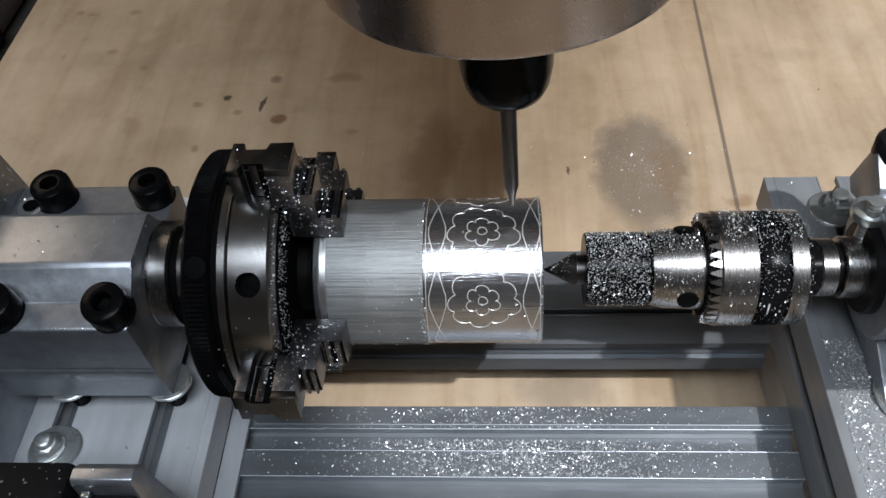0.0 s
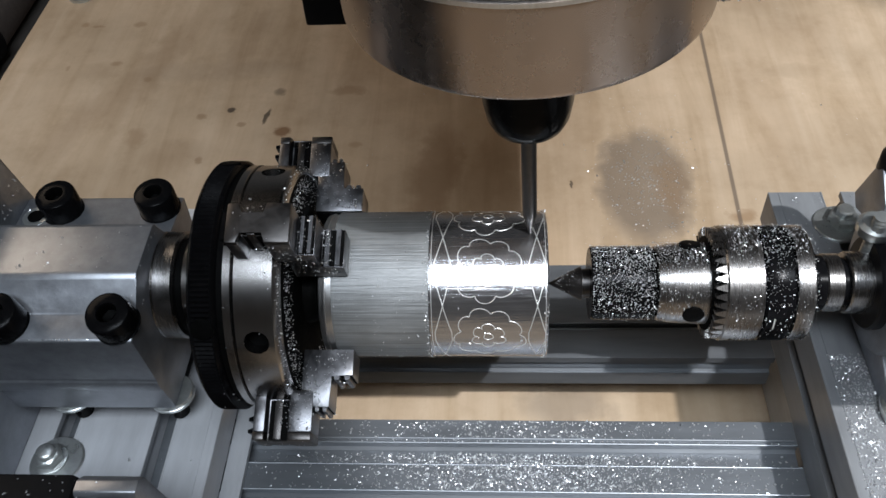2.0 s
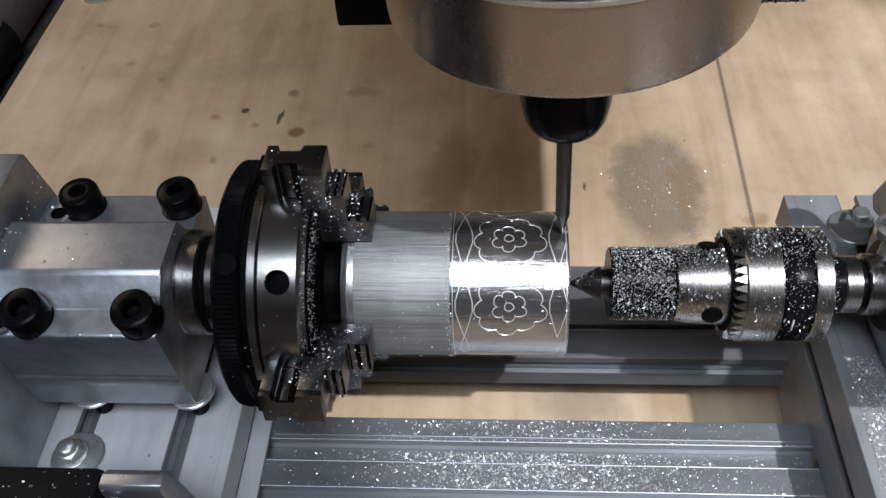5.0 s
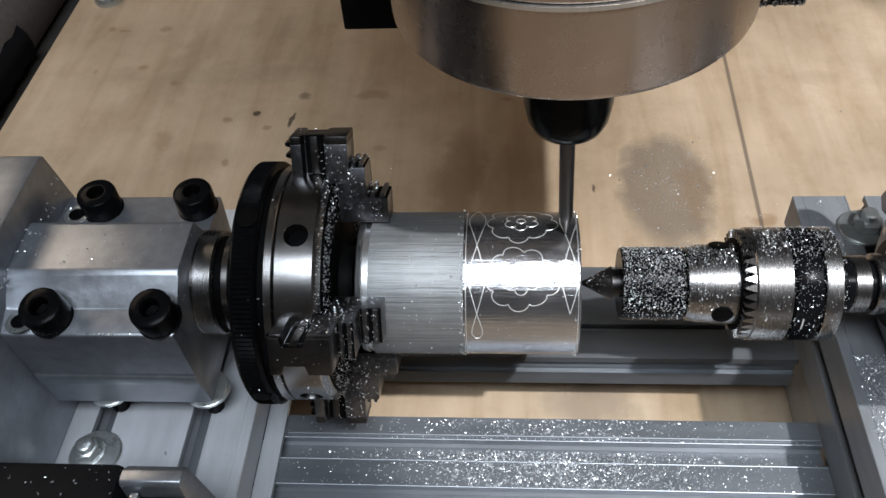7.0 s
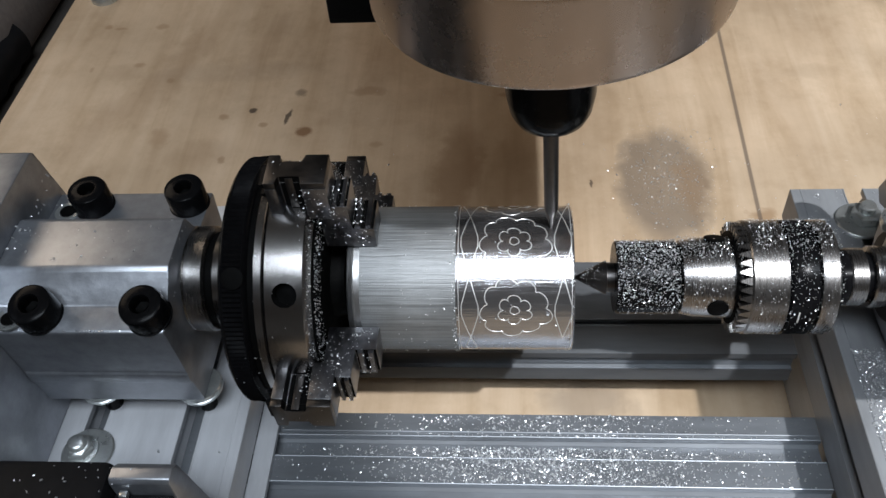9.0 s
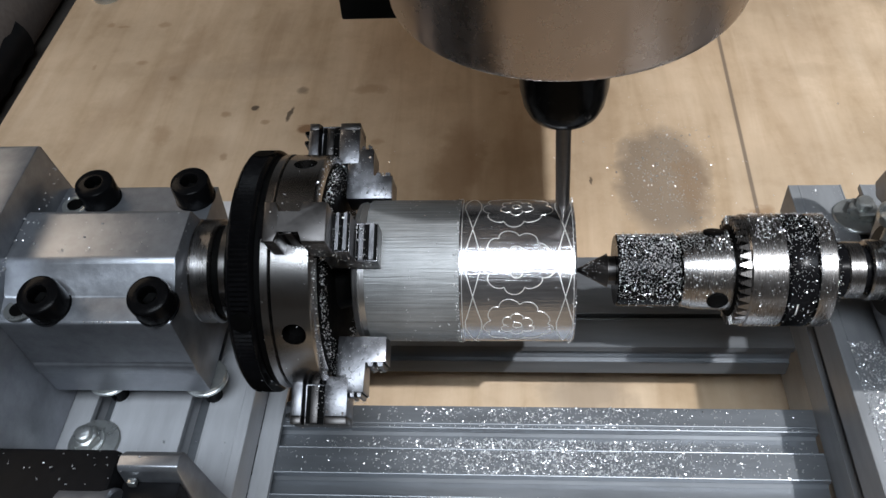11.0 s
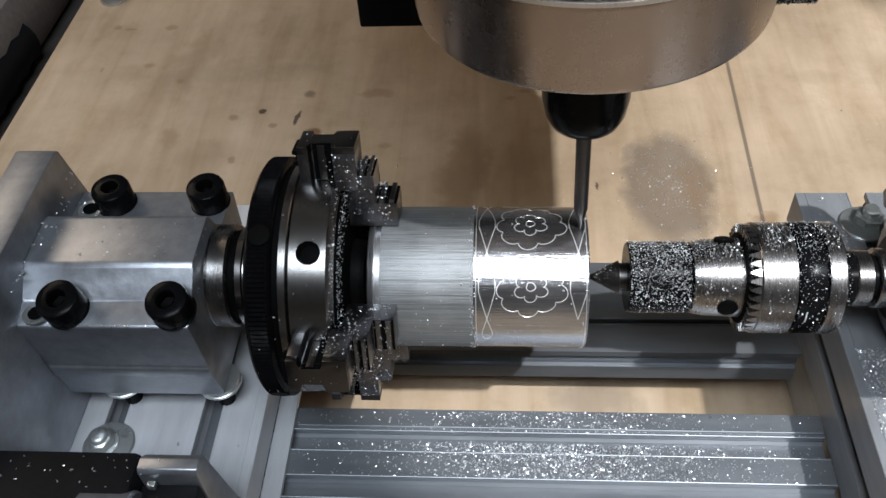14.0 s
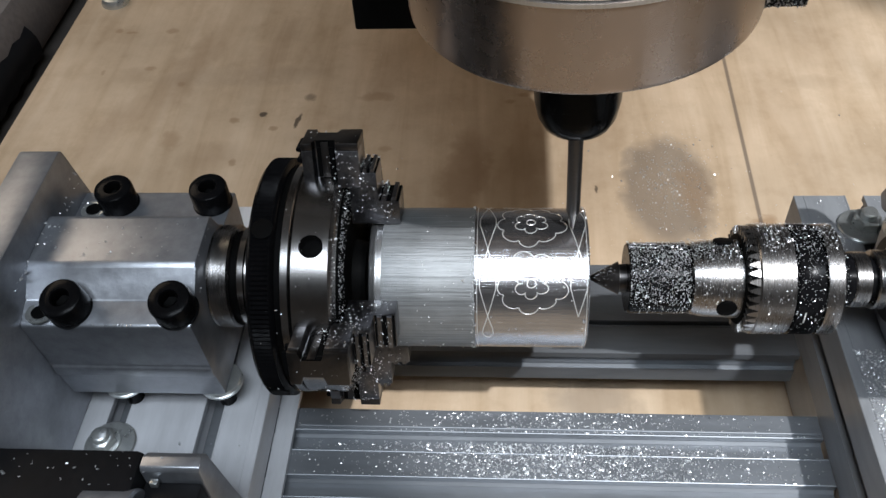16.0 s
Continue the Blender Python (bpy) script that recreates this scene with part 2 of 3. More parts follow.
def prism(bm, outline, axis, a, b, bevel=0.0):
    """An outline of pairs pushed along an axis from a to b: x takes (y, z), y takes (x, z), z takes (x, y)."""
    def at(p, d):
        return Vector((d, p[0], p[1])) if axis == "x" else Vector((p[0], d, p[1])) if axis == "y" else Vector((p[0], p[1], d))
    tmp = bmesh.new()
    va = [tmp.verts.new(at(p, a)) for p in outline]
    vb = [tmp.verts.new(at(p, b)) for p in outline]
    n = len(outline)
    tmp.faces.new(va)
    tmp.faces.new(vb[::-1])
    for i in range(n):
        tmp.faces.new((va[i], vb[i], vb[(i + 1) % n], va[(i + 1) % n]))
    if bevel:
        bmesh.ops.bevel(tmp, geom=list(tmp.edges), offset=bevel, segments=2, affect="EDGES", profile=0.5, clamp_overlap=True)
    merge(bm, tmp)
    return bm


def lathe(bm, profile, axis="x", center=(0, 0, 0), seg=64, close=True):
    """A profile of (along, radius) turned about an axis through the centre."""
    tmp = bmesh.new()
    rings = []
    cx, cy, cz = center
    for a, r in profile:
        ring = []
        for i in range(seg):
            t = 2 * math.pi * i / seg
            c, s = math.cos(t) * r, math.sin(t) * r
            co = (cx + a, cy - s, cz + c) if axis == "x" else (cx + c, cy + s, cz + a) if axis == "z" else (cx + c, cy + a, cz + s)
            ring.append(tmp.verts.new(co))
        rings.append(ring)
    for p, q in zip(rings, rings[1:]):
        for i in range(seg):
            tmp.faces.new((p[i], p[(i + 1) % seg], q[(i + 1) % seg], q[i]))
    if close:
        tmp.faces.new(rings[0])
        tmp.faces.new(rings[-1])
    bmesh.ops.remove_doubles(tmp, verts=tmp.verts, dist=1e-5)
    merge(bm, tmp)
    return bm


def flakes(bm, spots, rng, lo=0.03, hi=0.09):
    """Small bent chips; spots are (place, normal)."""
    for p, n in spots:
        n = Vector(n).normalized()
        t = n.orthogonal().normalized()
        t.rotate(Matrix.Rotation(rng.uniform(0, 6.28), 3, n))
        u = n.cross(t)
        s = rng.uniform(lo, hi) * (1.0 if rng.random() < 0.85 else 1.8)
        w = s * rng.uniform(0.3, 0.9)
        lift = rng.uniform(0.2, 0.9) * s
        c = Vector(p) + n * 0.008
        v = [bm.verts.new(c + t * s * a + u * w * b + n * h) for a, b, h in ((-0.5, -0.5, 0), (0.5, -0.4, lift * 0.6), (0.55, 0.5, lift), (-0.45, 0.5, lift * 0.3), (0, 0, lift * 1.2))]
        bm.faces.new((v[0], v[1], v[4]))
        bm.faces.new((v[1], v[2], v[4]))
        bm.faces.new((v[2], v[3], v[4]))
        bm.faces.new((v[3], v[0], v[4]))
    return bm


# ---- the setting ----
wood = single("wooden_board", box(bmesh.new(), -26.65, 75, -55, 85, -12.0, -9.84, 0.12), WOOD, "pale plywood machine bed board with pencil line and oil stains", "board")
bench = thing("workbench", (25, 15, -100), "dark brown closed workbench under the plywood board", "workbench")
part("top", box(bmesh.new(), -40, 90, -60, 90, -16, -12.0, 0.2), FLOOR_MAT, bench)
part("base", box(bmesh.new(), -36, 86, -56, 86, -100, -16, 0.5), FLOOR_MAT, bench)
single("floor", box(bmesh.new(), -260, 260, -260, 260, -108, -100), FLOOR_MAT, "dark workshop floor", "floor", "structure")
for nm, dims in (("wall_north", (-260, 260, 250, 260)), ("wall_south", (-260, 260, -260, -250)), ("wall_west", (-260, -250, -250, 250)), ("wall_east", (250, 260, -250, 250))):
    single(nm, box(bmesh.new(), *dims, -100, 200), WALL_MAT, "dim painted workshop wall", "wall", "structure")
single("ceiling", box(bmesh.new(), -260, 260, -260, 260, 200, 208), WALL_MAT, "dim painted workshop ceiling", "ceiling", "structure")

# ---- the frame of aluminium profiles ----


def slot(c, top, depth=0.95, half=0.33, lip=0.22, inner=0.55):
    """Corner points of a T-slot that opens upward, from smaller to larger coordinate."""
    return [(c - half, top), (c - half, top - lip), (c - inner, top - lip), (c - inner * 0.6, top - depth), (c + inner * 0.6, top - depth), (c + inner, top - lip), (c + half, top - lip), (c + half, top)]


def rail(name, y0, y1, centers, x0, x1, top, bottom, depth=0.95, half=0.33, side_z=0.0):
    t = thing(name, ((x0 + x1) / 2, (y0 + y1) / 2, bottom), "silver anodised aluminium T-slot rail dusted with chips", "profile rail", "long rails of the frame")
    zc = (top + bottom) / 2 + side_z
    up = [(y0, top)]
    for c in sorted(centers):
        up += slot(c, top, depth, half)
    up += [(y1, top)]
    side = [(zc + 0.33, 0), (zc + 0.33, 0.08), (zc + 0.4, 0.08), (zc + 0.3, 0.17), (zc - 0.3, 0.17), (zc - 0.4, 0.08), (zc - 0.33, 0.08), (zc - 0.33, 0)]
    right = [(y1 - d, z) for z, d in side]
    left = [(y0 + d, z) for z, d in side[::-1]]
    outline = up + right + [(y1, bottom), (y0, bottom)] + left
    part("profile", prism(bmesh.new(), outline, "x", x0, x1, 0.0), EXTRUSION, t)
    for c in centers:
        for s in (-1, 1):
            e = c + s * half
            bm = bmesh.new()
            lathe(bm, [(x0 + 0.01, 0.035), (x1 - 0.01, 0.035)], "x", (0, e + s * 0.03, top - 0.005), 8)
            part("slot_lip", bm, EXTRUSION, t)
    return t


rail("front_rail", -5.35, -1.17, (-2.46, -4.23), -6.45, 12.69, -5.95, -7.95, 0.42, 0.38)
rail("back_rail", 1.45, 5.9, (2.885,), -6.45, 12.69, -5.95, -7.62, 0.5, 0.11, 0.22)
for y, top in ((-3.6, -7.95), (4.6, -7.62)):
    single("spacer_block", box(bmesh.new(), 2, 8, y - 1, y + 1, -9.84, top, 0.06), EXTRUSION, "grey aluminium spacer block under the rail", "spacer block", group="spacers under the rails")
single("edge_strip", lathe(bmesh.new(), [(-5.5, 0.05), (12.6, 0.05)], "x", (0, -1.90, -5.925), 10), EXTRUSION, "thin raised aluminium line along the front rail", "trim strip")


def cross_bar(name, x0, x1, y0, y1, top, bottom, centers, label, metal):
    t = thing(name, ((x0 + x1) / 2, (y0 + y1) / 2, bottom), label, "profile bar", "cross bars of the frame")
    zc = (top + bottom) / 2
    up = [(x0, top)]
    for c in centers:
        up += slot(c, top)
    up += [(x1, top)]
    side = [(zc + 0.33, 0), (zc + 0.33, 0.22), (zc + 0.5, 0.22), (zc + 0.3, 0.5), (zc - 0.3, 0.5), (zc - 0.5, 0.22), (zc - 0.33, 0.22), (zc - 0.33, 0)]
    outline = up + [(x1 - d, z) for z, d in side] + [(x1, bottom), (x0, bottom)] + [(x0 + d, z) for z, d in side[::-1]]
    part("profile", prism(bmesh.new(), outline, "y", y0, y1), metal, t)
    for c in centers:
        for s in (-1, 1):
            part("slot_lip", lathe(bmesh.new(), [(y0 + 0.01, 0.035), (y1 - 0.01, 0.035)], "y", (c + s * 0.36, 0, top - 0.005), 8), metal, t)
    # darker strip laid in each slot to stand in for its shade
    for c in centers:
        part("slot_shade_strip", box(bmesh.new(), c - 0.31, c + 0.31, y0 + 0.02, y1 - 0.02, top - 0.94, top - 0.80), EXTRUSION, t, "darker strip standing in for shade in the slot")
    for x in (x0 + 0.36, x1 - 0.36):
        part("edge_line", lathe(bmesh.new(), [(y0 + 0.01, 0.025), (y1 - 0.01, 0.025)], "y", (x, 0, top), 6), metal, t)
    for x in (x0 + 0.03, x1 - 0.03):
        part("edge_bead", lathe(bmesh.new(), [(y0 + 0.01, 0.04), (y1 - 0.01, 0.04)], "y", (x, 0, top - 0.02), 8), metal, t)
    return t


bar_left = cross_bar("cross_bar", -13.3, -6.27, -14, 7.5, -4.2, -7.6, (-11.34, -8.08), "wide silver T-slot bar under the rotary headstock", EXTRUSION_Y)
bar_right = cross_bar("cross_bar", 12.70, 19.6, -14, 6.4, -2.53, -5.95, (14.93, 18.0), "wide silver T-slot bar under the tailstock, strewn with chips", BAR_ALU)
single("spacer_block", box(bmesh.new(), 13.3, 19.2, -5, 5, -9.84, -5.95, 0.06), EXTRUSION_Y, "grey aluminium spacer under the tailstock bar", "spacer block")
single("spacer_block", box(bmesh.new(), -13.0, -7, -5, 5, -9.84, -7.6, 0.06), EXTRUSION_Y, "grey aluminium spacer under the headstock bar", "spacer block")
bm = prism(bmesh.new(), [(-6.25, -5.94), (-5.62, -5.94), (-5.62, -5.72), (-5.85, -5.62), (-6.25, -5.62)], "y", -14, 5.9, 0.0)
single("edge_strip", bm, EXTRUSION_Y, "narrow silver aluminium edge strip lying on the rail", "trim strip")

# ---- headstock ----
HEAD = thing("rotary_headstock", (-10.2, 0, -4.2), "matt grey aluminium rotary headstock block clamped with black bolts", "headstock")
outline = [(-2.62, -2.95), (-2.72, -1.72), (-2.84, -1.66), (-2.86, -1.2), (-2.78, -1.14), (-3.06, 1.12), (-3.0, 1.2), (-2.25, 1.40), (-1.50, 2.10), (-1.36, 2.18),
           (0.42, 2.22), (0.58, 2.14), (1.05, 1.02), (2.85, 1.0), (2.95, 0.9), (2.78, -1.2), (2.62, -2.95)]
part("body", prism(bmesh.new(), outline, "x", -12.49, -7.33, 0.05), CAST, HEAD)


def socket_bolt(x, y, z, lean):
    t = thing("socket_bolt", (x, y, z), "black oxide hexagon socket bolt in the headstock clamp", "bolt", "clamp bolts of the headstock")
    bm = lathe(bmesh.new(), [(0, 0.60), (0.02, 0.63), (0.66, 0.63), (0.74, 0.60), (0.78, 0.54), (0.78, 0.29), (0.70, 0.26)], "z", (x, y, z), 36, False)
    part("head", bm, BLACK_STEEL, t)
    bm = lathe(bmesh.new(), [(0.76, 0.29), (0.70, 0.265), (0.40, 0.265), (0.34, 0.02)], "z", (x, y, z), 6, False)
    part("hex_socket", bm, DARK_GAP, t)
    bm = lathe(bmesh.new(), [(-0.06, 0.66), (0.0, 0.66), (0.01, 0.6)], "z", (x, y, z), 36)
    part("washer_face", bm, BLACK_STEEL, t)
    t.rotation_euler = (radians(lean), 0, 0)
    return t


for x, y, z, a in ((-11.12, 2.28, 1.06, 4), (-7.94, 2.33, 1.06, 4), (-11.05, -2.50, 1.36, 16), (-7.82, -2.52, 1.36, 16)):
    socket_bolt(x, y, z, a)
for x, y, z in ((-11.95, 2.0, 1.0), (-11.95, -2.66, 1.30)):
    part("counterbore", lathe(bmesh.new(), [(-0.02, 0.42), (0.05, 0.42), (0.06, 0.36), (0.03, 0.26)], "z", (x, y, z), 28), ZINC, HEAD, "bright countersunk ring")
    part("screw", lathe(bmesh.new(), [(0.0, 0.25), (0.075, 0.25), (0.08, 0.2)], "z", (x, y, z), 20), DARK_GAP, HEAD, "recessed black screw")
for x in (-11.1, -7.82):
    for y in (-1.95, 1.95):
        t = thing("spacer_washer", (x, y, -4.2), "flat zinc washers on a black stud between headstock and bar", "washer", "washers under the headstock")
        part("disc", lathe(bmesh.new(), [(-3.26, 0.4), (-3.26, 0.68), (-3.22, 0.72), (-3.12, 0.72), (-3.1, 0.69), (-2.97, 0.67), (-2.96, 0.4)], "z", (x + 0.15, y, 0), 40), ZINC, t)
        part("stud", lathe(bmesh.new(), [(-4.2, 0.3), (-3.25, 0.3), (-3.24, 0.1)], "z", (x + 0.15, y, 0), 24), BLACK_STEEL, t)

plate = thing("motor_plate", (-13.0, -1, -4.2), "thick grey aluminium end plate beside the headstock", "end plate")
part("plate", prism(bmesh.new(), [(-6.2, -4.19), (3.6, -4.19), (3.15, 0.6), (2.62, 3.05), (2.45, 3.2), (-6.2, 3.2)], "x", -13.82, -12.5, 0.06), CAST, plate)

# hex bolt with washer on the bar
t = thing("hex_bolt", (-11.5, -3.75, -4.2), "zinc hexagon bolt with a washer in the bar slot", "bolt")
part("washer", lathe(bmesh.new(), [(-4.2, 0.84), (-4.12, 0.86), (-4.08, 0.82), (-4.08, 0.3)], "z", (-11.25, -3.85, 0), 36), ZINC, t)
part("spring_ring", lathe(bmesh.new(), [(-4.08, 0.52), (-4.05, 0.55), (-3.99, 0.55), (-3.97, 0.51), (-3.97, 0.3)], "z", (-11.42, -3.85, 0), 32), ZINC, t)
part("nut", lathe(bmesh.new(), [(-3.97, 0.43), (-3.95, 0.46), (-3.76, 0.46), (-3.70, 0.40), (-3.66, 0.3)], "z", (-11.42, -3.85, 0), 6), ZINC, t)
part("stud", lathe(bmesh.new(), [(-3.7, 0.30), (-3.54, 0.30), (-3.50, 0.27), (-3.47, 0.2), (-3.46, 0.05)], "z", (-11.42, -3.85, 0), 28), ZINC, t)

# stepper motor at the near left
mot = thing("stepper_motor", (-10.5, -9.2, -4.2), "black stepper motor with grey aluminium end cap, sprinkled with chips", "motor")
part("housing", box(bmesh.new(), -22, -7.67, -12.6, -6.88, -4.0, 0.92, 0.18), PLASTIC, mot)
part("end_cap", prism(bmesh.new(), [(-6.86, 0.7), (-7.1, 0.94), (-7.42, 0.94), (-7.5, 0.8), (-7.5, -4.1), (-5.9, -4.1), (-6.3, -2.6)], "x", -7.65, -6.05, 0.04), CAST, mot, "grey cast end cap")
part("collar", lathe(bmesh.new(), [(-8.95, 0.9), (-8.92, 1.02), (-7.62, 1.02), (-7.54, 0.96), (-7.52, 0.5)], "x", (0, -8.75, 0.12), 48), CAST, mot, "grey turned collar")
part("flange", box(bmesh.new(), -7.64, -6.09, -12.4, -7.52, -4.1, 0.35, 0.08), PLASTIC, mot)
part("terminal", box(bmesh.new(), -7.42, -7.2, -7.72, -7.55, 0.36, 0.58, 0.03), ZINC, mot)

# ---- chuck, turning about the long axis ----
CHUCK = thing("lathe_chuck", (-4.0, 0, 0), "four-jaw lathe chuck with black knurled ring and steel body", "chuck")
part("shaft", lathe(bmesh.new(), [(-8.4, 1.0), (-8.4, 1.66), (-7.36, 1.66), (-7.3, 1.60), (-7.24, 1.66), (-6.72, 1.66), (-6.65, 1.60), (-6.64, 1.30)], "x", seg=72), STEEL, CHUCK, "polished steel shaft collar")
part("shaft_groove", lathe(bmesh.new(), [(-6.66, 0.9), (-6.66, 1.46), (-6.42, 1.46), (-6.42, 0.9)], "x", seg=64), DARK_GAP, CHUCK, "dark groove behind the collar")
part("shaft_ring", lathe(bmesh.new(), [(-6.43, 1.0), (-6.42, 1.58), (-6.38, 1.62), (-6.20, 1.62), (-6.16, 1.56), (-5.45, 1.5), (-5.45, 1.0)], "x", seg=72), CHUCK_STEEL, CHUCK, "bright ring behind the chuck")


def knurled(bm, x0, x1, r, n, depth):
    tmp = bmesh.new()
    prof = [(x0, r - 0.35, 0), (x0 + 0.02, r - 0.12, 0), (x0 + 0.12, r, 0), (x0 + 0.16, r, 1), (x1 - 0.16, r, 1), (x1 - 0.12, r, 0), (x1 - 0.02, r - 0.12, 0), (x1, r - 0.35, 0)]
    rings = []
    for a, rr, k in prof:
        ring = []
        for i in range(n * 2):
            t = math.pi * i / n
            q = rr - (depth if k and i % 2 else 0)
            ring.append(tmp.verts.new((a, -math.sin(t) * q, math.cos(t) * q)))
        rings.append(ring)
    m = n * 2
    for p, q in zip(rings, rings[1:]):
        for i in range(m):
            tmp.faces.new((p[i], p[(i + 1) % m], q[(i + 1) % m], q[i]))
    tmp.faces.new(rings[0])
    tmp.faces.new(rings[-1])
    merge(bm, tmp)
    return bm


part("scroll_ring", knurled(bmesh.new(), -5.50, -4.68, 3.80, 170, 0.055), BLACK_STEEL, CHUCK, "black knurled scroll ring")
part("ring_gap", lathe(bmesh.new(), [(-4.72, 3.2), (-4.71, 3.60), (-4.54, 3.60), (-4.53, 3.2)], "x", seg=96), DARK_GAP, CHUCK, "dark joint beside the ring")
part("step", lathe(bmesh.new(), [(-4.54, 3.3), (-4.54, 3.62), (-4.51, 3.665), (-4.31, 3.665), (-4.28, 3.62), (-4.27, 3.4)], "x", seg=128), CHUCK_STEEL, CHUCK, "bright ground flange")


def drilled_body():
    """Turned steel body with four radial tommy holes cut through its rim."""
    bm = bmesh.new()
    seg, hr, k, r = 192, 0.35, 4, 3.65
    xs = [-4.27, -4.25, -4.21, -4.08, -3.80, -3.52, -3.24, -3.16, -3.10, -2.98]
    rs = [3.3, 3.60, r, r, r, r, r, r, 3.60, 3.40]
    rings = []
    for a, q in zip(xs, rs):
        rings.append([bm.verts.new((a, -math.sin(2 * math.pi * i / seg) * q, math.cos(2 * math.pi * i / seg) * q)) for i in range(seg)])
    for n, (p, q) in enumerate(zip(rings, rings[1:])):
        for i in range(seg):
            j = (i + 1) % seg
            if n in (3, 4, 5) and (i + k) % 48 < 2 * k:
                continue
            bm.faces.new((p[i], p[j], q[j], q[i]))
    bm.faces.new(rings[0])
    bm.faces.new(rings[-1])
    for h in range(0, seg, 48):
        a0 = 2 * math.pi * h / seg
        edge = [rings[3][(h + o) % seg] for o in range(-k, k)] + [rings[n][(h + k) % seg] for n in (3, 4, 5)]
        edge += [rings[6][(h + o) % seg] for o in range(k, -k, -1)] + [rings[n][(h - k) % seg] for n in (6, 5, 4)]
        inner, deep = [], []
        for v in edge:
            ang = (math.atan2(-v.co.y, v.co.z) - a0 + math.pi) % (2 * math.pi) - math.pi
            dx, ds = v.co.x + 3.66, ang * r
            l = math.hypot(dx, ds)
            for lst, rr, c in ((inner, r, hr), (deep, r - 0.9, hr * 0.96)):
                aa = a0 + ds / l * c / r
                lst.append(bm.verts.new((-3.66 + dx / l * c, -math.sin(aa) * rr, math.cos(aa) * rr)))
        n = len(edge)
        for i in range(n):
            j = (i + 1) % n
            bm.faces.new((edge[i], edge[j], inner[j], inner[i]))
            bm.faces.new((inner[i], inner[j], deep[j], deep[i]))
        bm.faces.new(deep)
    return bm


for a in (0, 90, 180, 270):
    bm = lathe(bmesh.new(), [(2.7, 0.05), (3.25, 0.33), (3.3, 0.05)], "z", (-3.66, 0, 0), 24)
    bmesh.ops.transform(bm, matrix=Matrix.Rotation(radians(a), 4, "X"), verts=bm.verts)
    part("hole_floor", bm, DARK_GAP, CHUCK, "dark bottom of the tommy hole")
part("chuck_body", drilled_body(), CHUCK_STEEL, CHUCK, "ground steel chuck body with radial holes")
part("face_recess", lathe(bmesh.new(), [(-2.99, 3.39), (-2.93, 3.30), (-2.90, 1.2), (-2.5, 1.1)], "x", seg=72), DARK_GAP, CHUCK, "near-black recessed chuck face")


W = 0.55  # half the width of a jaw


def jaw(angle):
    turn = Matrix.Rotation(radians(angle), 4, "X")

    def placed(bm):
        bmesh.ops.transform(bm, matrix=turn, verts=bm.verts)
        return bm

    # outer block with a guide groove cut into each flank, and the stepped nose below it
    d = W - 0.30
    plan = [(-4.12, -W), (-3.80, -W), (-3.76, -d), (-3.14, -d), (-3.10, -W), (-2.44, -W), (-2.44, W), (-3.10, W), (-3.14, d), (-3.76, d), (-3.80, W), (-4.12, W)]
    bm = prism(bmesh.new(), plan, "z", 3.42, 4.60, 0.02)
    nose = [(-2.44, 3.90), (-1.97, 3.90), (-1.97, 2.98), (-1.34, 2.98), (-1.34, 2.21), (-2.8, 2.21), (-2.8, 3.42), (-2.44, 3.42)]
    prism(bm, nose, "y", -W, W, 0.02)
    j = part("jaw", placed(bm), JAW_STEEL, CHUCK, "stepped steel chuck jaw with grooved flanks")
    for s in (-1, 1):
        # near-black sheet on the groove floor in place of its shade
        floor_y = sorted((s * (d + 0.004), s * (d + 0.02)))
        part("guide_groove", placed(box(bmesh.new(), -3.72, -3.18, *floor_y, 3.66, 4.80)), DARK_GAP, j, "dark guide groove in the jaw flank")
        rib_y = sorted((s * (d + 0.024), s * (d + 0.06)))
        part("groove_rib", placed(box(bmesh.new(), -3.58, -3.36, *rib_y, 3.66, 4.78, 0.01)), CARBIDE, j, "rubbed strip in the groove")
    cap = [(x, y * 1.008) for x, y in plan]
    part("outer_cap", placed(prism(bmesh.new(), cap, "z", 4.60, 4.84, 0.03)), CARBIDE, j, "darkened outer end of the jaw")
    # thread teeth behind the jaw, gripping ridges across its steps
    for r in (4.22, 4.56):
        part("thread_tooth", placed(prism(bmesh.new(), [(-4.11, r - 0.10), (-4.30, r - 0.03), (-4.30, r + 0.06), (-4.11, r + 0.09)], "y", -W * 0.7, W * 0.7)), BLACK_STEEL, j, "dark thread tooth")
    for x0, x1, r in ((-2.42, -1.985, 3.90), (-1.95, -1.355, 2.98)):
        # near-black sheet between the ridges in place of their shade
        part("step_floor", placed(box(bmesh.new(), x0, x1, -W + 0.015, W - 0.015, r - 0.01, r + 0.006)), DARK_GAP, j, "dark floor between the ridges")
        for i in range(2):
            x = x0 + (x1 - x0) * (i + 0.55) / 2
            h = (x1 - x0) / 5.5
            ridge = prism(bmesh.new(), [(x - h, r), (x - h * 0.7, r + 0.12), (x + h * 0.5, r + 0.12), (x + h * 0.6, r)], "y", -W + 0.02, W - 0.02)
            part("grip_ridge", placed(ridge), JAW_STEEL, j, "worn steel gripping ridge")
    return j


for a in (45, 135, 225, 315):
    jaw(a)
for a in (-7.3, 82.7, 172.7, 262.7):
    # black disc on the ring, coloured like a hole in shade
    bm = lathe(bmesh.new(), [(3.5, 0.31), (3.815, 0.31), (3.82, 0.29), (3.80, 0.02)], "z", (-5.05, 0, 0), 24)
    bmesh.ops.transform(bm, matrix=Matrix.Rotation(radians(a), 4, "X"), verts=bm.verts)
    part("ring_hole", bm, DARK_GAP, CHUCK, "dark tommy hole in the ring")

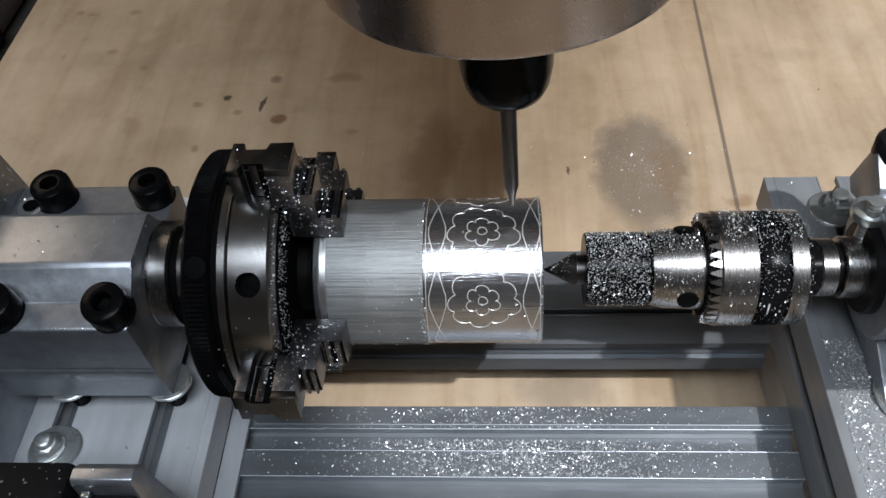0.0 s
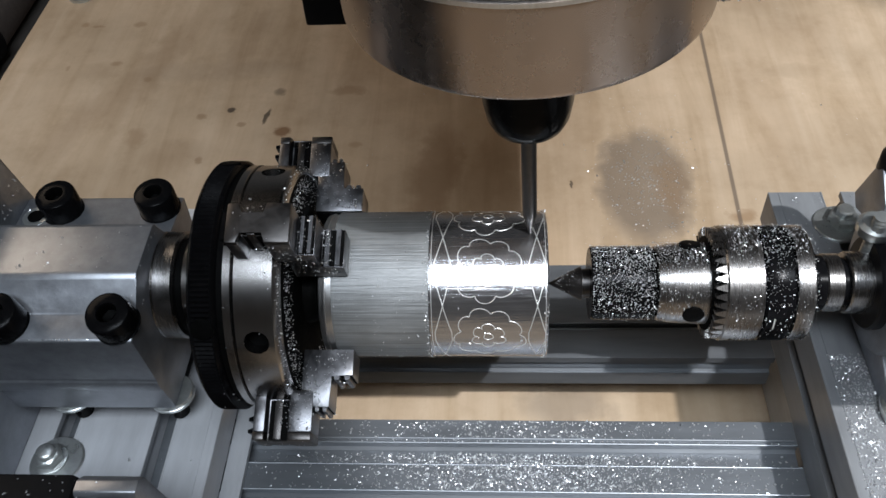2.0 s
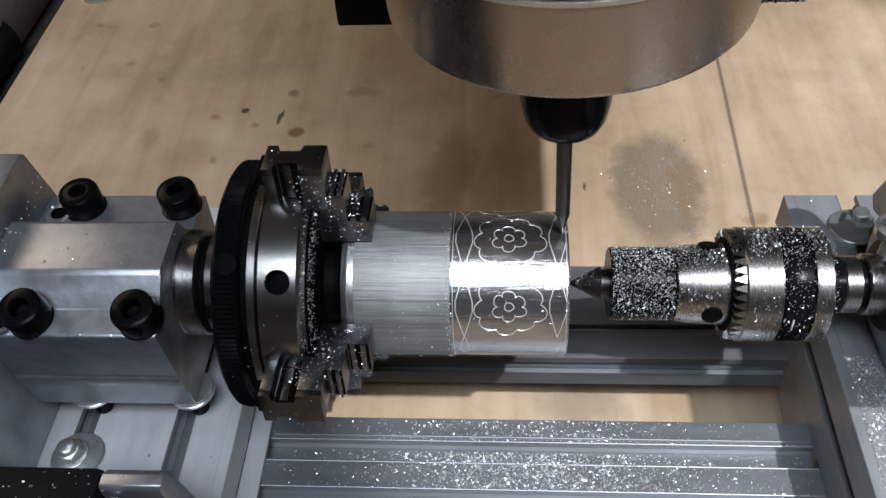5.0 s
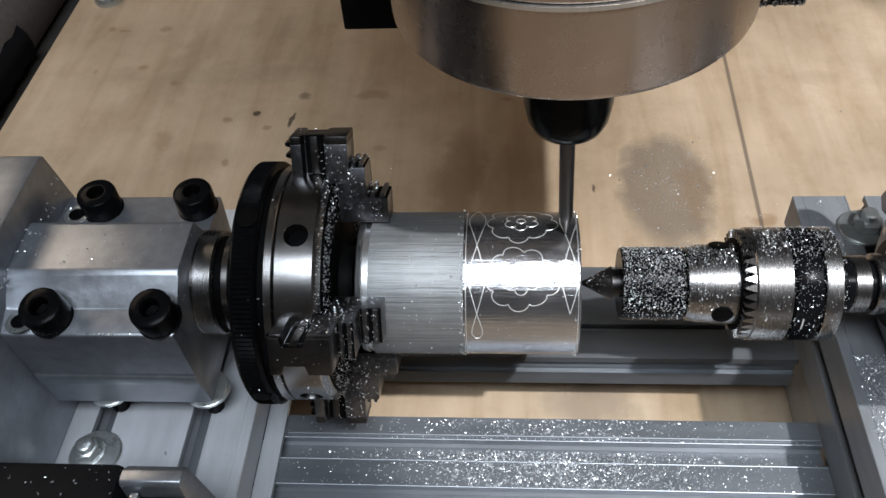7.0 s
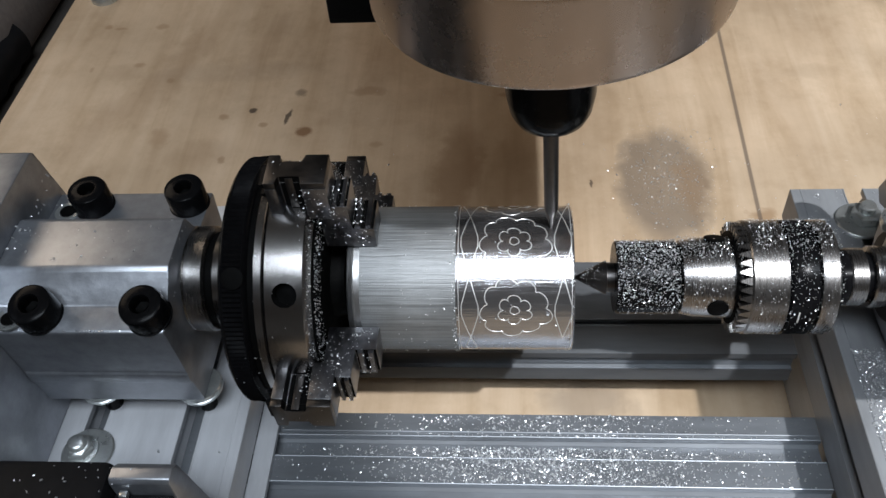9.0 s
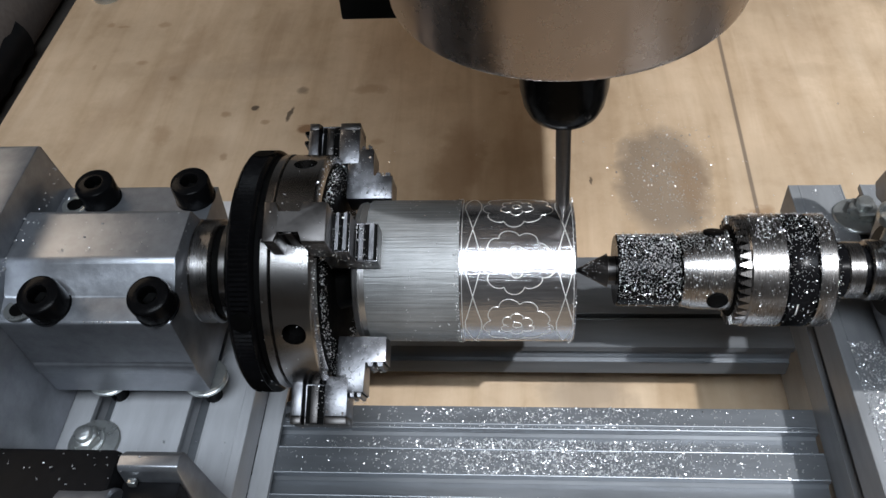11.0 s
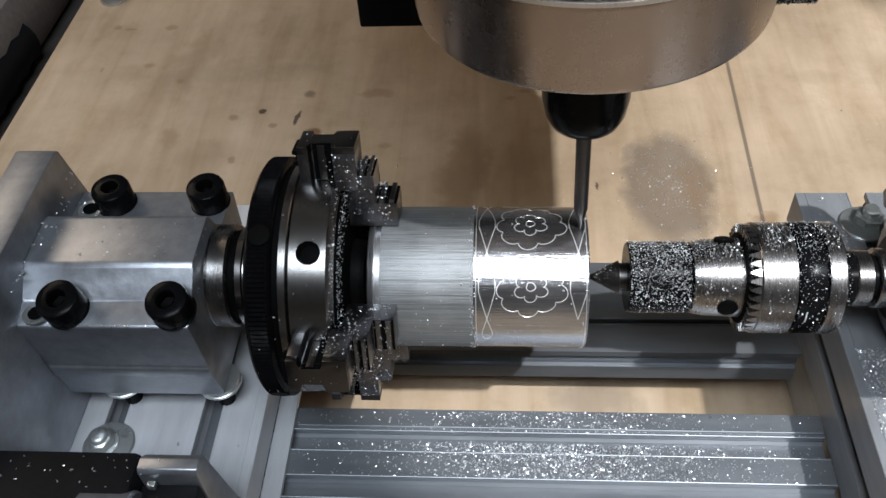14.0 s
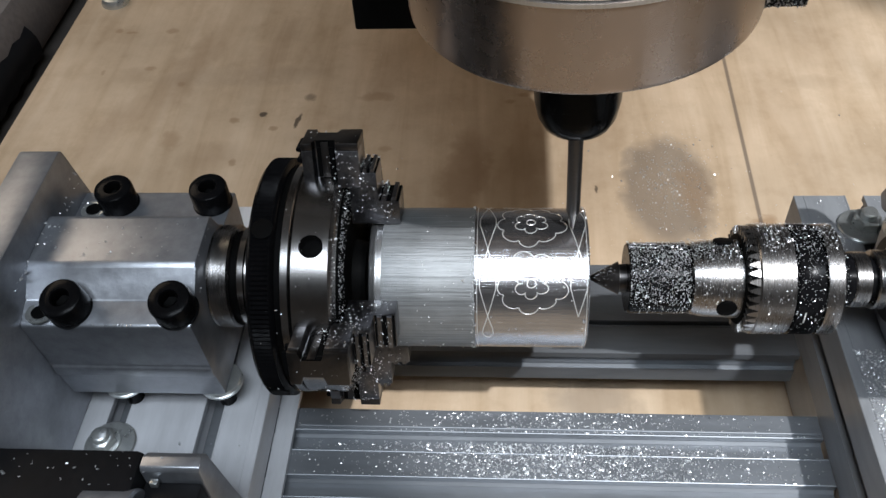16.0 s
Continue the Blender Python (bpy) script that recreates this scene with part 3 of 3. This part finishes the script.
# ---- workpiece ----
WORK = thing("aluminium_cylinder", (1.0, 0, 0), "aluminium cylinder, half turned bright and engraved with flowers", "cylinder")
part("raw_half", lathe(bmesh.new(), [(-1.87, 2.0), (-1.86, 2.2), (0.90, 2.2), (0.905, 2.0)], "x", seg=128), RAW_ALU, WORK, "dull sawn aluminium with scratches")
part("chamfer", lathe(bmesh.new(), [(-2.26, 1.0), (-2.26, 2.04), (-2.22, 2.11), (-2.08, 2.16), (-2.05, 2.12), (-1.90, 2.13), (-1.865, 2.13), (-1.86, 2.0)], "x", seg=128), CHAMFER, WORK, "bright chamfered end")
part("turned_half", lathe(bmesh.new(), [(0.905, 2.0), (0.91, 2.185), (4.24, 2.185), (4.28, 2.15), (4.28, 0.25), (4.1, 0.02)], "x", seg=128), BRIGHT_ALU, WORK, "mirror-bright turned aluminium")


def engrave(paths, r=2.188, w=0.017):
    """Fine cut lines along paths of (x, degrees) laid round the cylinder."""
    bm = bmesh.new()
    for path, closed in paths:
        fine = []
        for (xa, aa), (xb, ab) in zip(path, path[1:]):
            m = max(1, int(abs(ab - aa) / 2.0))
            fine += [(xa + (xb - xa) * q / m, aa + (ab - aa) * q / m) for q in range(m)]
        pts = [Vector((x, a * math.pi / 180 * r)) for x, a in fine + [path[-1]]]
        n = len(pts)
        rows = []
        for i, p in enumerate(pts):
            q0, q1 = pts[(i - 1) % n] if closed or i else p, pts[(i + 1) % n] if closed or i < n - 1 else p
            d = (q1 - q0).normalized() if (q1 - q0).length else Vector((1, 0))
            m = Vector((-d.y, d.x))
            row = []
            for k, h in ((-1, 0.0), (-0.45, 0.010), (0.45, 0.010), (1, 0.0)):
                c = p + m * w * k
                a = c.y / r
                row.append(bm.verts.new((c.x, -math.sin(a) * (r - 0.004 + h), math.cos(a) * (r - 0.004 + h))))
            rows.append(row)
        for i in range(n if closed else n - 1):
            p, q = rows[i], rows[(i + 1) % n]
            for k in range(3):
                bm.faces.new((p[k], p[k + 1], q[k + 1], q[k]))
    return bm


def flower(cx, ca, size, lobes, depth, turn=0.0, n=96):
    out = []
    for i in range(n):
        t = 2 * math.pi * i / n
        s = abs(math.sin(lobes * t / 2 + turn))
        q = size * (1 - depth + depth * math.sqrt(s)) * (1 + 0.05 * math.sin(3 * t + 1.1) + 0.03 * math.sin(5 * t))
        out.append((cx + q * math.cos(t), ca + q * 0.93 * math.sin(t) / 2.19 * 180 / math.pi))
    return out, True


for k in range(-2, 2):
    c = -36 + 54 * k
    for nm, size, lobes, depth, ph, n in (("flower_outline", 1.02, 9, 0.20, 0.4, 180), ("petals", 0.50, 6, 0.34, 0.0, 120), ("heart", 0.135, 2, 0.05, 0.0, 32)):
        part(nm, engrave([flower(2.58, c, size, lobes, depth, ph, n)]), CUT, WORK, "bright engraved line")
    for cx, hw in ((1.30, 0.24), (3.96, 0.24)):
        for s in (-1, 1):
            part("zigzag", engrave([([(cx, c - 27), (cx + s * hw, c - 4), (cx + s * hw, c + 4), (cx, c + 27)], False)]), CUT, WORK, "bright engraved line")
part("zigzag", engrave([([(1.30, 45), (1.16, 58), (1.14, 64), (1.24, 69), (1.36, 69), (1.46, 64), (1.44, 58), (1.30, 45)], False)]), CUT, WORK, "bright engraved loop where the cut stopped")
for x in (0.98, 4.2):
    part("border_line", engrave([([(x, a) for a in range(-180, 181, 4)], False)], w=0.012), CUT, WORK, "fine engraved border line")

# ---- live centre and drill chuck ----
DRILL = thing("drill_chuck", (9, 0, 0), "keyed steel drill chuck covered in aluminium chips", "drill chuck")
part("centre_tip", lathe(bmesh.new(), [(4.34, 0.0), (5.30, 0.50), (5.34, 0.52), (5.36, 0.44), (5.7, 0.44)], "x", seg=48, close=False), CARBIDE, DRILL, "pointed steel centre")
part("jaw_nose", lathe(bmesh.new(), [(5.58, 0.2), (5.58, 1.06), (5.64, 1.11), (7.36, 1.11), (7.42, 1.06), (7.43, 0.8)], "x", seg=72), BLACK_STEEL, DRILL, "dark steel nose")
part("body", lathe(bmesh.new(), [(7.43, 0.8), (7.44, 1.02), (7.5, 1.1), (7.9, 1.18), (8.8, 1.22), (8.95, 1.22), (8.96, 0.9)], "x", seg=72), STEEL, DRILL)
bm = bmesh.new()
for i in range(40):
    a = 9 * i
    tooth = prism(bmesh.new(), [(8.97, -0.03), (9.23, -0.11), (9.31, -0.115), (9.31, 0.115), (9.23, 0.11), (8.97, 0.03)], "z", 1.40, 1.665)
    bmesh.ops.transform(tooth, matrix=Matrix.Rotation(radians(a), 4, "X"), verts=tooth.verts)
    merge(bm, tooth)
part("tooth_root", lathe(bmesh.new(), [(8.94, 1.1), (8.95, 1.40), (9.19, 1.44), (9.29, 1.44), (9.30, 1.2)], "x", seg=64), DARK_GAP, DRILL, "dark tooth root ring")
part("gear_teeth", bm, STEEL, DRILL, "gear teeth for the chuck key")
part("sleeve", lathe(bmesh.new(), [(9.27, 1.4), (9.27, 1.66), (9.33, 1.71), (10.30, 1.71), (10.32, 1.68)], "x", seg=72), STEEL, DRILL)
part("knurled_band", knurled(bmesh.new(), 10.30, 11.24, 1.70, 90, 0.03), BLACK_STEEL, DRILL, "dark knurled band")
part("rear_collar", lathe(bmesh.new(), [(11.2, 1.5), (11.22, 1.69), (11.28, 1.71), (11.67, 1.71), (11.72, 1.65), (11.72, 0.7)], "x", seg=72), STEEL, DRILL)
for a in (90, 210, 330):
    bm = lathe(bmesh.new(), [(1.1, 0.31), (1.24, 0.31), (1.25, 0.29), (1.235, 0.02)], "z", (8.5, 0, 0), 28)
    bmesh.ops.transform(bm, matrix=Matrix.Rotation(radians(a), 4, "X"), verts=bm.verts)
    part("key_hole", bm, DARK_GAP, DRILL, "dark chuck key hole")
for i in range(3):
    bm = box(bmesh.new(), 10.62, 10.66, -0.09, 0.09, 1.70, 1.716)
    bmesh.ops.transform(bm, matrix=Matrix.Rotation(radians(80 + i * 4), 4, "X"), verts=bm.verts)
    part("engraved_mark", bm, CUT, DRILL, "pale engraved size mark")

# ---- tailstock ----
TAIL = thing("tailstock", (15.5, 0, -2.53), "grey aluminium tailstock with clamp bolts and steel quill", "tailstock")
part("quill", lathe(bmesh.new(), [(12.30, 0.6), (12.31, 0.82), (12.36, 0.86), (12.78, 0.86), (12.82, 0.78), (12.83, 0.5)], "x", seg=56), STEEL, TAIL, "polished steel quill")
part("quill_neck", lathe(bmesh.new(), [(12.80, 0.4), (12.80, 0.74), (13.0, 0.74), (13.0, 0.4)], "x", seg=48), BLACK_STEEL, TAIL)
part("quill_sleeve", lathe(bmesh.new(), [(12.98, 0.5), (12.98, 0.88), (13.03, 0.92), (17, 0.92), (17, 0.5)], "x", seg=56), STEEL, TAIL, "polished steel sleeve")
part("quill_groove", lathe(bmesh.new(), [(11.70, 0.6), (11.71, 1.02), (12.05, 1.0), (12.10, 0.84), (12.31, 0.84), (12.32, 0.6)], "x", seg=48), BLACK_STEEL, TAIL)
part("housing", lathe(bmesh.new(), [(13.9, 0.95), (13.9, 2.05), (14.0, 2.15), (18.4, 2.15), (18.5, 2.05), (18.5, 0.95)], "x", seg=72), CAST, TAIL, "round grey bearing housing")
part("bore", lathe(bmesh.new(), [(13.6, 0.93), (13.6, 1.35), (13.66, 1.4), (13.92, 1.4), (13.94, 0.95)], "x", seg=56), PLASTIC, TAIL, "black seal ring")
part("foot", prism(bmesh.new(), [(-3.4, -2.52), (2.6, -2.52), (2.4, -2.1), (1.6, -1.4), (-1.6, -1.4), (-2.8, -1.9), (-3.3, -2.1)], "x", 14.1, 18.4, 0.06), CAST, TAIL, "grey cast foot")
part("cheek", prism(bmesh.new(), [(0.7, 1.3), (2.5, 0.6), (2.9, 0.9), (2.3, 2.5), (1.9, 2.8), (1.0, 2.2)], "x", 13.85, 18.0, 0.08), CAST, TAIL, "sloping grey clamp cheek")
part("clamp_nut", lathe(bmesh.new(), [(0, 0.1), (0, 0.50), (0.06, 0.52), (0.3, 0.52), (0.42, 0.4), (0.46, 0.1)], "z", (13.72, 0.8, 1.35), 28), ZINC, TAIL, "bright domed clamp nut")
bm = lathe(bmesh.new(), [(-1.0 + 0.07 * i, 0.20 + 0.03 * (i % 2)) for i in range(34)], "z", (13.66, 0.55, 0.9), 20)
part("clamp_stud", bm, ZINC, TAIL, "threaded clamp stud")
part("lock_knob", lathe(bmesh.new(), [(0, 0.3), (0, 0.7), (0.1, 0.75), (0.6, 0.75), (0.75, 0.65), (0.8, 0.3)], "z", (14.6, 2.1, 2.35), 28), PLASTIC, TAIL, "round black locking knob")
# out-of-view block, added to cast the shadow on the tailstock bar
part("shade_block", prism(bmesh.new(), [(-5.0, 2.5), (-4.6, 2.05), (-0.4, 2.05), (-0.3, 2.2), (-0.3, 3.3), (-4.8, 3.3), (-5.0, 3.1)], "x", 13.8, 18.2, 0.06), CAST, TAIL, "unseen grey block added to shade the tailstock bar")
single("foot_washer", lathe(bmesh.new(), [(0, 1.15), (0.1, 1.2), (0.3, 1.2), (0.4, 1.1), (0.42, 0.3)], "z", (15.2, -2.9, -2.53), 48), ZINC, "large zinc washer on the tailstock bar", "washer")

LB = thing("angle_clamp", (14.93, 4.6, -2.53), "zinc plated slotted clamp with hexagon nut on the bar", "clamp")
part("washer", lathe(bmesh.new(), [(0, 0.84), (0.10, 0.86), (0.14, 0.82), (0.14, 0.3)], "z", (14.75, 4.7, -2.53), 36), ZINC, LB)
part("nut", lathe(bmesh.new(), [(0.14, 0.48), (0.18, 0.52), (0.48, 0.52), (0.54, 0.44), (0.54, 0.3)], "z", (14.85, 4.75, -2.53), 6), ZINC, LB)
part("stud", lathe(bmesh.new(), [(0.5, 0.29), (0.76, 0.29), (0.82, 0.24), (0.84, 0.05)], "z", (14.85, 4.75, -2.53), 24), ZINC, LB)
part("strap", prism(bmesh.new(), [(15.2, -2.5), (16.9, -1.5), (16.9, -1.1), (15.2, -2.1)], "y", 3.4, 4.5, 0.06), ZINC, LB)

# ---- milling spindle on its carriage ----
SP = thing("milling_spindle", (3.8, 0, 2.2), "milling spindle with brushed steel housing, collet nut and engraving bit", "spindle")
sx = 3.8
part("housing", lathe(bmesh.new(), [(10.1, 1.0), (10.1, 3.86), (10.13, 3.97), (10.2, 4.02), (10.28, 4.03), (12.12, 4.03), (12.16, 4.0)], "z", (sx, 0, 0), 128), SPINDLE, SP)
part("joint_ring", lathe(bmesh.new(), [(12.14, 3.9), (12.15, 4.08), (12.24, 4.08), (12.25, 3.9)], "z", (sx, 0, 0), 128), CHAMFER, SP, "bright joint ring")
part("upper_housing", lathe(bmesh.new(), [(12.26, 3.9), (12.27, 4.0), (12.31, 4.03), (30, 4.03), (30, 1)], "z", (sx, 0, 0), 128), SPINDLE, SP)
part("collet_nut", lathe(bmesh.new(), [(6.28, 0.25), (6.28, 0.80), (6.36, 0.92), (6.62, 1.04), (7.1, 1.12), (8.4, 1.16), (8.5, 1.08), (10.15, 1.0)], "z", (sx, 0, 0), 64), BLACK_STEEL, SP, "black collet nut")
part("engraving_bit", lathe(bmesh.new(), [(2.17, 0.02), (2.9, 0.17), (3.0, 0.20), (6.5, 0.21)], "z", (sx, 0, 0), 32), CARBIDE, SP, "grey carbide engraving bit")
CAR = thing("spindle_carriage", (3.7, 8, 4), "black spindle carriage plate dusted with aluminium chips", "carriage")
part("plate", box(bmesh.new(), -3.20, 8.0, 7.0, 8.2, 4.59, 30, 0.08), PLASTIC, CAR)
part("bracket", box(bmesh.new(), 8.15, 9.60, 2.0, 3.2, 8.32, 30, 0.08), PLASTIC, CAR)
# invented beam above the view, keeps the work lamp off the left board
part("shadow_beam", box(bmesh.new(), -9, 12.25, 8.25, 24, 13, 30, 0.2), PLASTIC, CAR, "unseen black beam added to shade the board")
rng1 = random.Random(11)
dust = [((rng1.uniform(8.2, 9.55), 1.99, 8.36 + abs(rng1.gauss(0, 0.16))), (0, -1, 0)) for i in range(150)]
part("chip_dust", flakes(bmesh.new(), dust, rng1, 0.02, 0.06), CHIP, CAR, "bright aluminium chips stuck to the bracket", "stuff")
# invented light blocker above the view, stops lamp light under the plate
part("shade_block", box(bmesh.new(), -4.5, 12.25, -1.5, 6.98, 13.2, 26, 0.2), PLASTIC, CAR, "unseen black block added to shade the near board")

# ---- chips ----
rng = random.Random(7)


def rail_density(x, y):
    return math.exp(-((x - 4.0) / 4.2) ** 2)


bm = bmesh.new()
spots = []
while len(spots) < 4700:
    x, y = rng.uniform(-6, 12.4), rng.uniform(-5.3, -1.22)
    if abs(y + 2.46) < 0.41 or abs(y + 4.23) < 0.41:
        continue
    d = rail_density(x, y) * (1.0 if y < -2.7 else 0.5) + 0.04
    if rng.random() < d:
        spots.append(((x, y, -5.95), (0, 0, 1)))
for i in range(1500):
    x = rng.gauss(4, 4.0)
    if -6 < x < 12.5:
        spots.append(((x, rng.uniform(-2.68, -2.24), -6.365), (0, 0, 1)))
single("chip_litter", flakes(bm, spots, rng, 0.016, 0.068), CHIP, "scattered bright aluminium chips lying on the front rail", "metal chips", "stuff")

bm = bmesh.new()
spots = []
for i in range(4200):
    x, y = rng.uniform(13.0, 16.5), rng.uniform(-7, -0.8)
    if abs(x - 14.93) > 0.36:
        spots.append(((x, y, -2.53), (0, 0, 1)))
for i in range(70):
    x, y = rng.uniform(13.1, 16.5), rng.uniform(3, 6.3)
    if abs(x - 14.93) > 0.36:
        spots.append(((x, y, -2.53), (0, 0, 1)))
single("chip_litter", flakes(bm, spots, rng, 0.02, 0.065), CHIP, "bright aluminium chips lying on the tailstock bar", "metal chips", "stuff")

bm = bmesh.new()
spots = []


def on_turned(x, a, r):
    a = radians(a)
    n = (0, -math.sin(a), math.cos(a))
    return ((x, n[1] * r, n[2] * r), n)


for i in range(15000):
    x = rng.uniform(5.6, 11.8)
    a = rng.gauss(20, 46)
    r = 1.11 if x < 7.42 else 1.2 if x < 9.0 else 1.56 if x < 9.4 else 1.71
    keep = 0.75 if x < 7.4 else 0.4
    if abs(a) < 118 and rng.random() < keep * (1.0 if a < 12 else 0.85 if x < 7.4 else 0.5):
        spots.append(on_turned(x, a, r))
for i in range(90):
    x = rng.uniform(4.6, 5.3)
    spots.append(on_turned(x, rng.gauss(20, 45), 0.5 * (x - 4.34)))
single("chip_crust", flakes(bm, spots, rng, 0.009, 0.031), CHIP, "crust of bright aluminium chips clinging to the drill chuck", "metal chips", "stuff")

bm = bmesh.new()
spots = []
for i in range(620):
    spots.append(on_turned(rng.uniform(-3.14, -2.97), rng.uniform(-180, 180), rng.uniform(3.42, 3.6)))
for a0 in (45, 135, 225, 315):
    for i in range(70):
        x = rng.uniform(-4.1, -1.45) if i < 12 else rng.uniform(-2.45, -1.45)
        r = 4.85 if x < -2.46 else 4.08 if x < -1.97 else 3.16
        spots.append(on_turned(x, a0 + rng.uniform(-0.5, 0.5) / r * 57.3, r))
    for i in range(470):
        x, r = rng.uniform(-3.4, -1.5), rng.uniform(2.3, 4.6)
        if r > (4.6 if x < -2.46 else 3.95 if x < -1.97 else 3.0):
            continue
        s = rng.choice((-1, 1))
        a = radians(a0)
        rad, lat = Vector((0, -math.sin(a), math.cos(a))), Vector((0, -math.cos(a), -math.sin(a))) * s
        p = rad * r + lat * (W + 0.01)
        spots.append(((x, p.y, p.z), lat))
for i in range(1700):
    a = rng.uniform(-180, 180)
    p, n = on_turned(-2.92, a, rng.triangular(2.3, 3.38, 3.3))
    spots.append((p, (1, 0, 0)))
for i in range(70):
    spots.append(on_turned(rng.uniform(-5.4, -3.2), rng.uniform(-180, 180), 3.8 if i < 45 else 3.66))
for i in range(420):
    spots.append(on_turned(rng.gauss(0.86, 0.05) if i < 260 else rng.gauss(4.2, 0.04), rng.uniform(-180, 180), 2.2))
for i in range(130):
    spots.append(on_turned(rng.uniform(-1.8, 4.2), rng.uniform(-180, 180), 2.2))
for i in range(60):
    spots.append(on_turned(rng.uniform(-1.8, 0.8), rng.uniform(-180, 180), 2.2))
CHIPS = single("clinging_chips", flakes(bm, spots, rng, 0.014, 0.046), CHIP, "bright aluminium chips clinging to the turning chuck", "metal chips", "stuff", (-4, 0, 0))

bm = bmesh.new()
spots = []
for i in range(110):
    spots.append(((rng.uniform(-12.4, -7.5), rng.uniform(-1.2, 0.4), 2.2), (0, 0, 1)) if i % 3 == 0 else ((rng.uniform(-13.2, -6.6), rng.uniform(-7, -2.8), -4.2), (0, 0, 1)) if i % 3 == 1 else ((rng.uniform(-11.5, -6.8), rng.uniform(-8, -6.95), 0.93), (0, 0, 1)))
for i in range(60):
    spots.append(((rng.uniform(-12.45, -11.9), rng.uniform(-0.8, 2.6), 2.22 if rng.random() < 0.3 else 1.02), (0, 0, 1)))
for i in range(150):
    k = i % 4
    x = rng.uniform(-12.4, -7.4)
    spots.append(((x, -2.98, 1.17), (0, -0.7, 0.7)) if k == 0 else ((-12.46, rng.uniform(-2.9, 0.4), 2.2 - 0.3 * rng.random()), (0, 0, 1)) if k == 1 else ((x, 1.12, 1.03), (0, 0, 1)) if k == 2 else ((-7.36, rng.uniform(-2.9, 0.6), rng.choice((1.3, 2.15)) * rng.uniform(0.9, 1.0)), (1, 0, 0)))
single("stray_chips", flakes(bm, spots, rng, 0.02, 0.07), CHIP, "stray aluminium chips on headstock, bar and motor", "metal chips", "stuff")

bm = bmesh.new()
spots = [((rng.gauss(10.1, 1.25), rng.gauss(14.9, 2.1), -9.84), (0, 0, 1)) for i in range(800)]
spots += [((rng.uniform(-6, 22), rng.uniform(9, 30), -9.84), (0, 0, 1)) for i in range(70)]
single("chip_litter", flakes(bm, spots, rng, 0.018, 0.055), CHIP, "aluminium chips scattered on the plywood board", "metal chips", "stuff")

# ---- far left corner ----
single("board_screw", lathe(bmesh.new(), [(0, 0.9), (0.2, 0.9), (0.5, 0.75), (0.6, 0.3)], "z", (-24.5, 33.0, -9.84), 28), ZINC, "grey round screw head in the board", "screw")
single("grey_bag", box(bmesh.new(), -38, -29, 22, 44, -12, -7, 1.2), GREY_BOX, "dim grey cloth bundle beside the board", "cloth bundle")
single("cable_duct", lathe(bmesh.new(), [(-40 + i, 1.7 + 0.15 * (i % 2)) for i in range(70)], "y", (-30.3, 0, -10.3), 24), PLASTIC, "black corrugated cable hose beside the board", "hose")

# ---- movement ----
TURN = [(0, 45.2), (0.45, 45.2), (0.7, 47.6), (1.0, 51.7), (1.5, 58.6), (2.0, 65.6), (2.45, 71.8), (2.6, 72.4), (2.75, 70.8), (3.0, 67.3), (3.5, 60.5), (3.7, 57.3), (4.75, 43.4), (5.8, 29.6), (6.0, 26.2),
        (6.5, 19.3), (6.65, 17.6), (6.75, 16.9), (6.85, 17.6), (7.0, 19.5), (7.5, 26.4), (8.0, 34.0), (8.5, 41.4), (9.0, 48.1), (9.2, 50.9), (10.0, 62.2), (10.7, 71.8), (10.82, 72.6), (10.95, 71.6), (11.3, 66.8),
        (11.5, 65.0), (12.0, 58.2), (12.5, 51.6), (13.0, 44.4), (13.5, 37.8), (14.0, 30.8), (14.5, 23.9), (15.0, 17.2), (15.12, 16.4), (15.25, 17.4), (15.5, 20.8), (16.0, 28.0)]
FEED = [(0, 3.335, 0.6), (0.25, 3.41, 0.3), (0.45, 3.48, 0.02), (0.6, 3.51, 0), (1.0, 3.57, 0), (1.5, 3.62, 0), (2.0, 3.68, 0), (2.5, 3.73, 0), (3.0, 3.785, 0), (3.5, 3.875, 0), (4.2, 3.96, 0), (4.75, 4.01, 0), (5.3, 3.96, 0), (6.0, 3.88, 0),
        (6.5, 3.805, 0), (7.0, 3.755, 0), (7.5, 3.695, 0), (8.0, 3.64, 0), (8.5, 3.57, 0), (8.9, 3.54, 0), (9.2, 3.57, 0), (10.3, 3.71, 0), (11.5, 3.855, 0), (12.0, 3.905, 0), (12.5, 3.975, 0), (13.0, 4.02, 0), (13.5, 3.98, 0),
        (14.0, 3.93, 0), (14.5, 3.86, 0), (15.0, 3.82, 0), (15.5, 3.755, 0), (16.0, 3.70, 0)]


def motions():
    for ob in (CHUCK, WORK, CHIPS):
        x = ob.location.x
        walk(ob, [(t, pose(x, 0, 0, a)) for t, a in TURN])
    walk(SP, [(t, pose((x + 0.1) * U, 0, (2.2 + dz) * U, 0, -1.7, 0)) for t, x, dz in FEED])
    walk(CAR, [(t, pose((3.7 + x - 3.755) * U, 8 * U, (4 + dz) * U)) for t, x, dz in FEED])


motions()
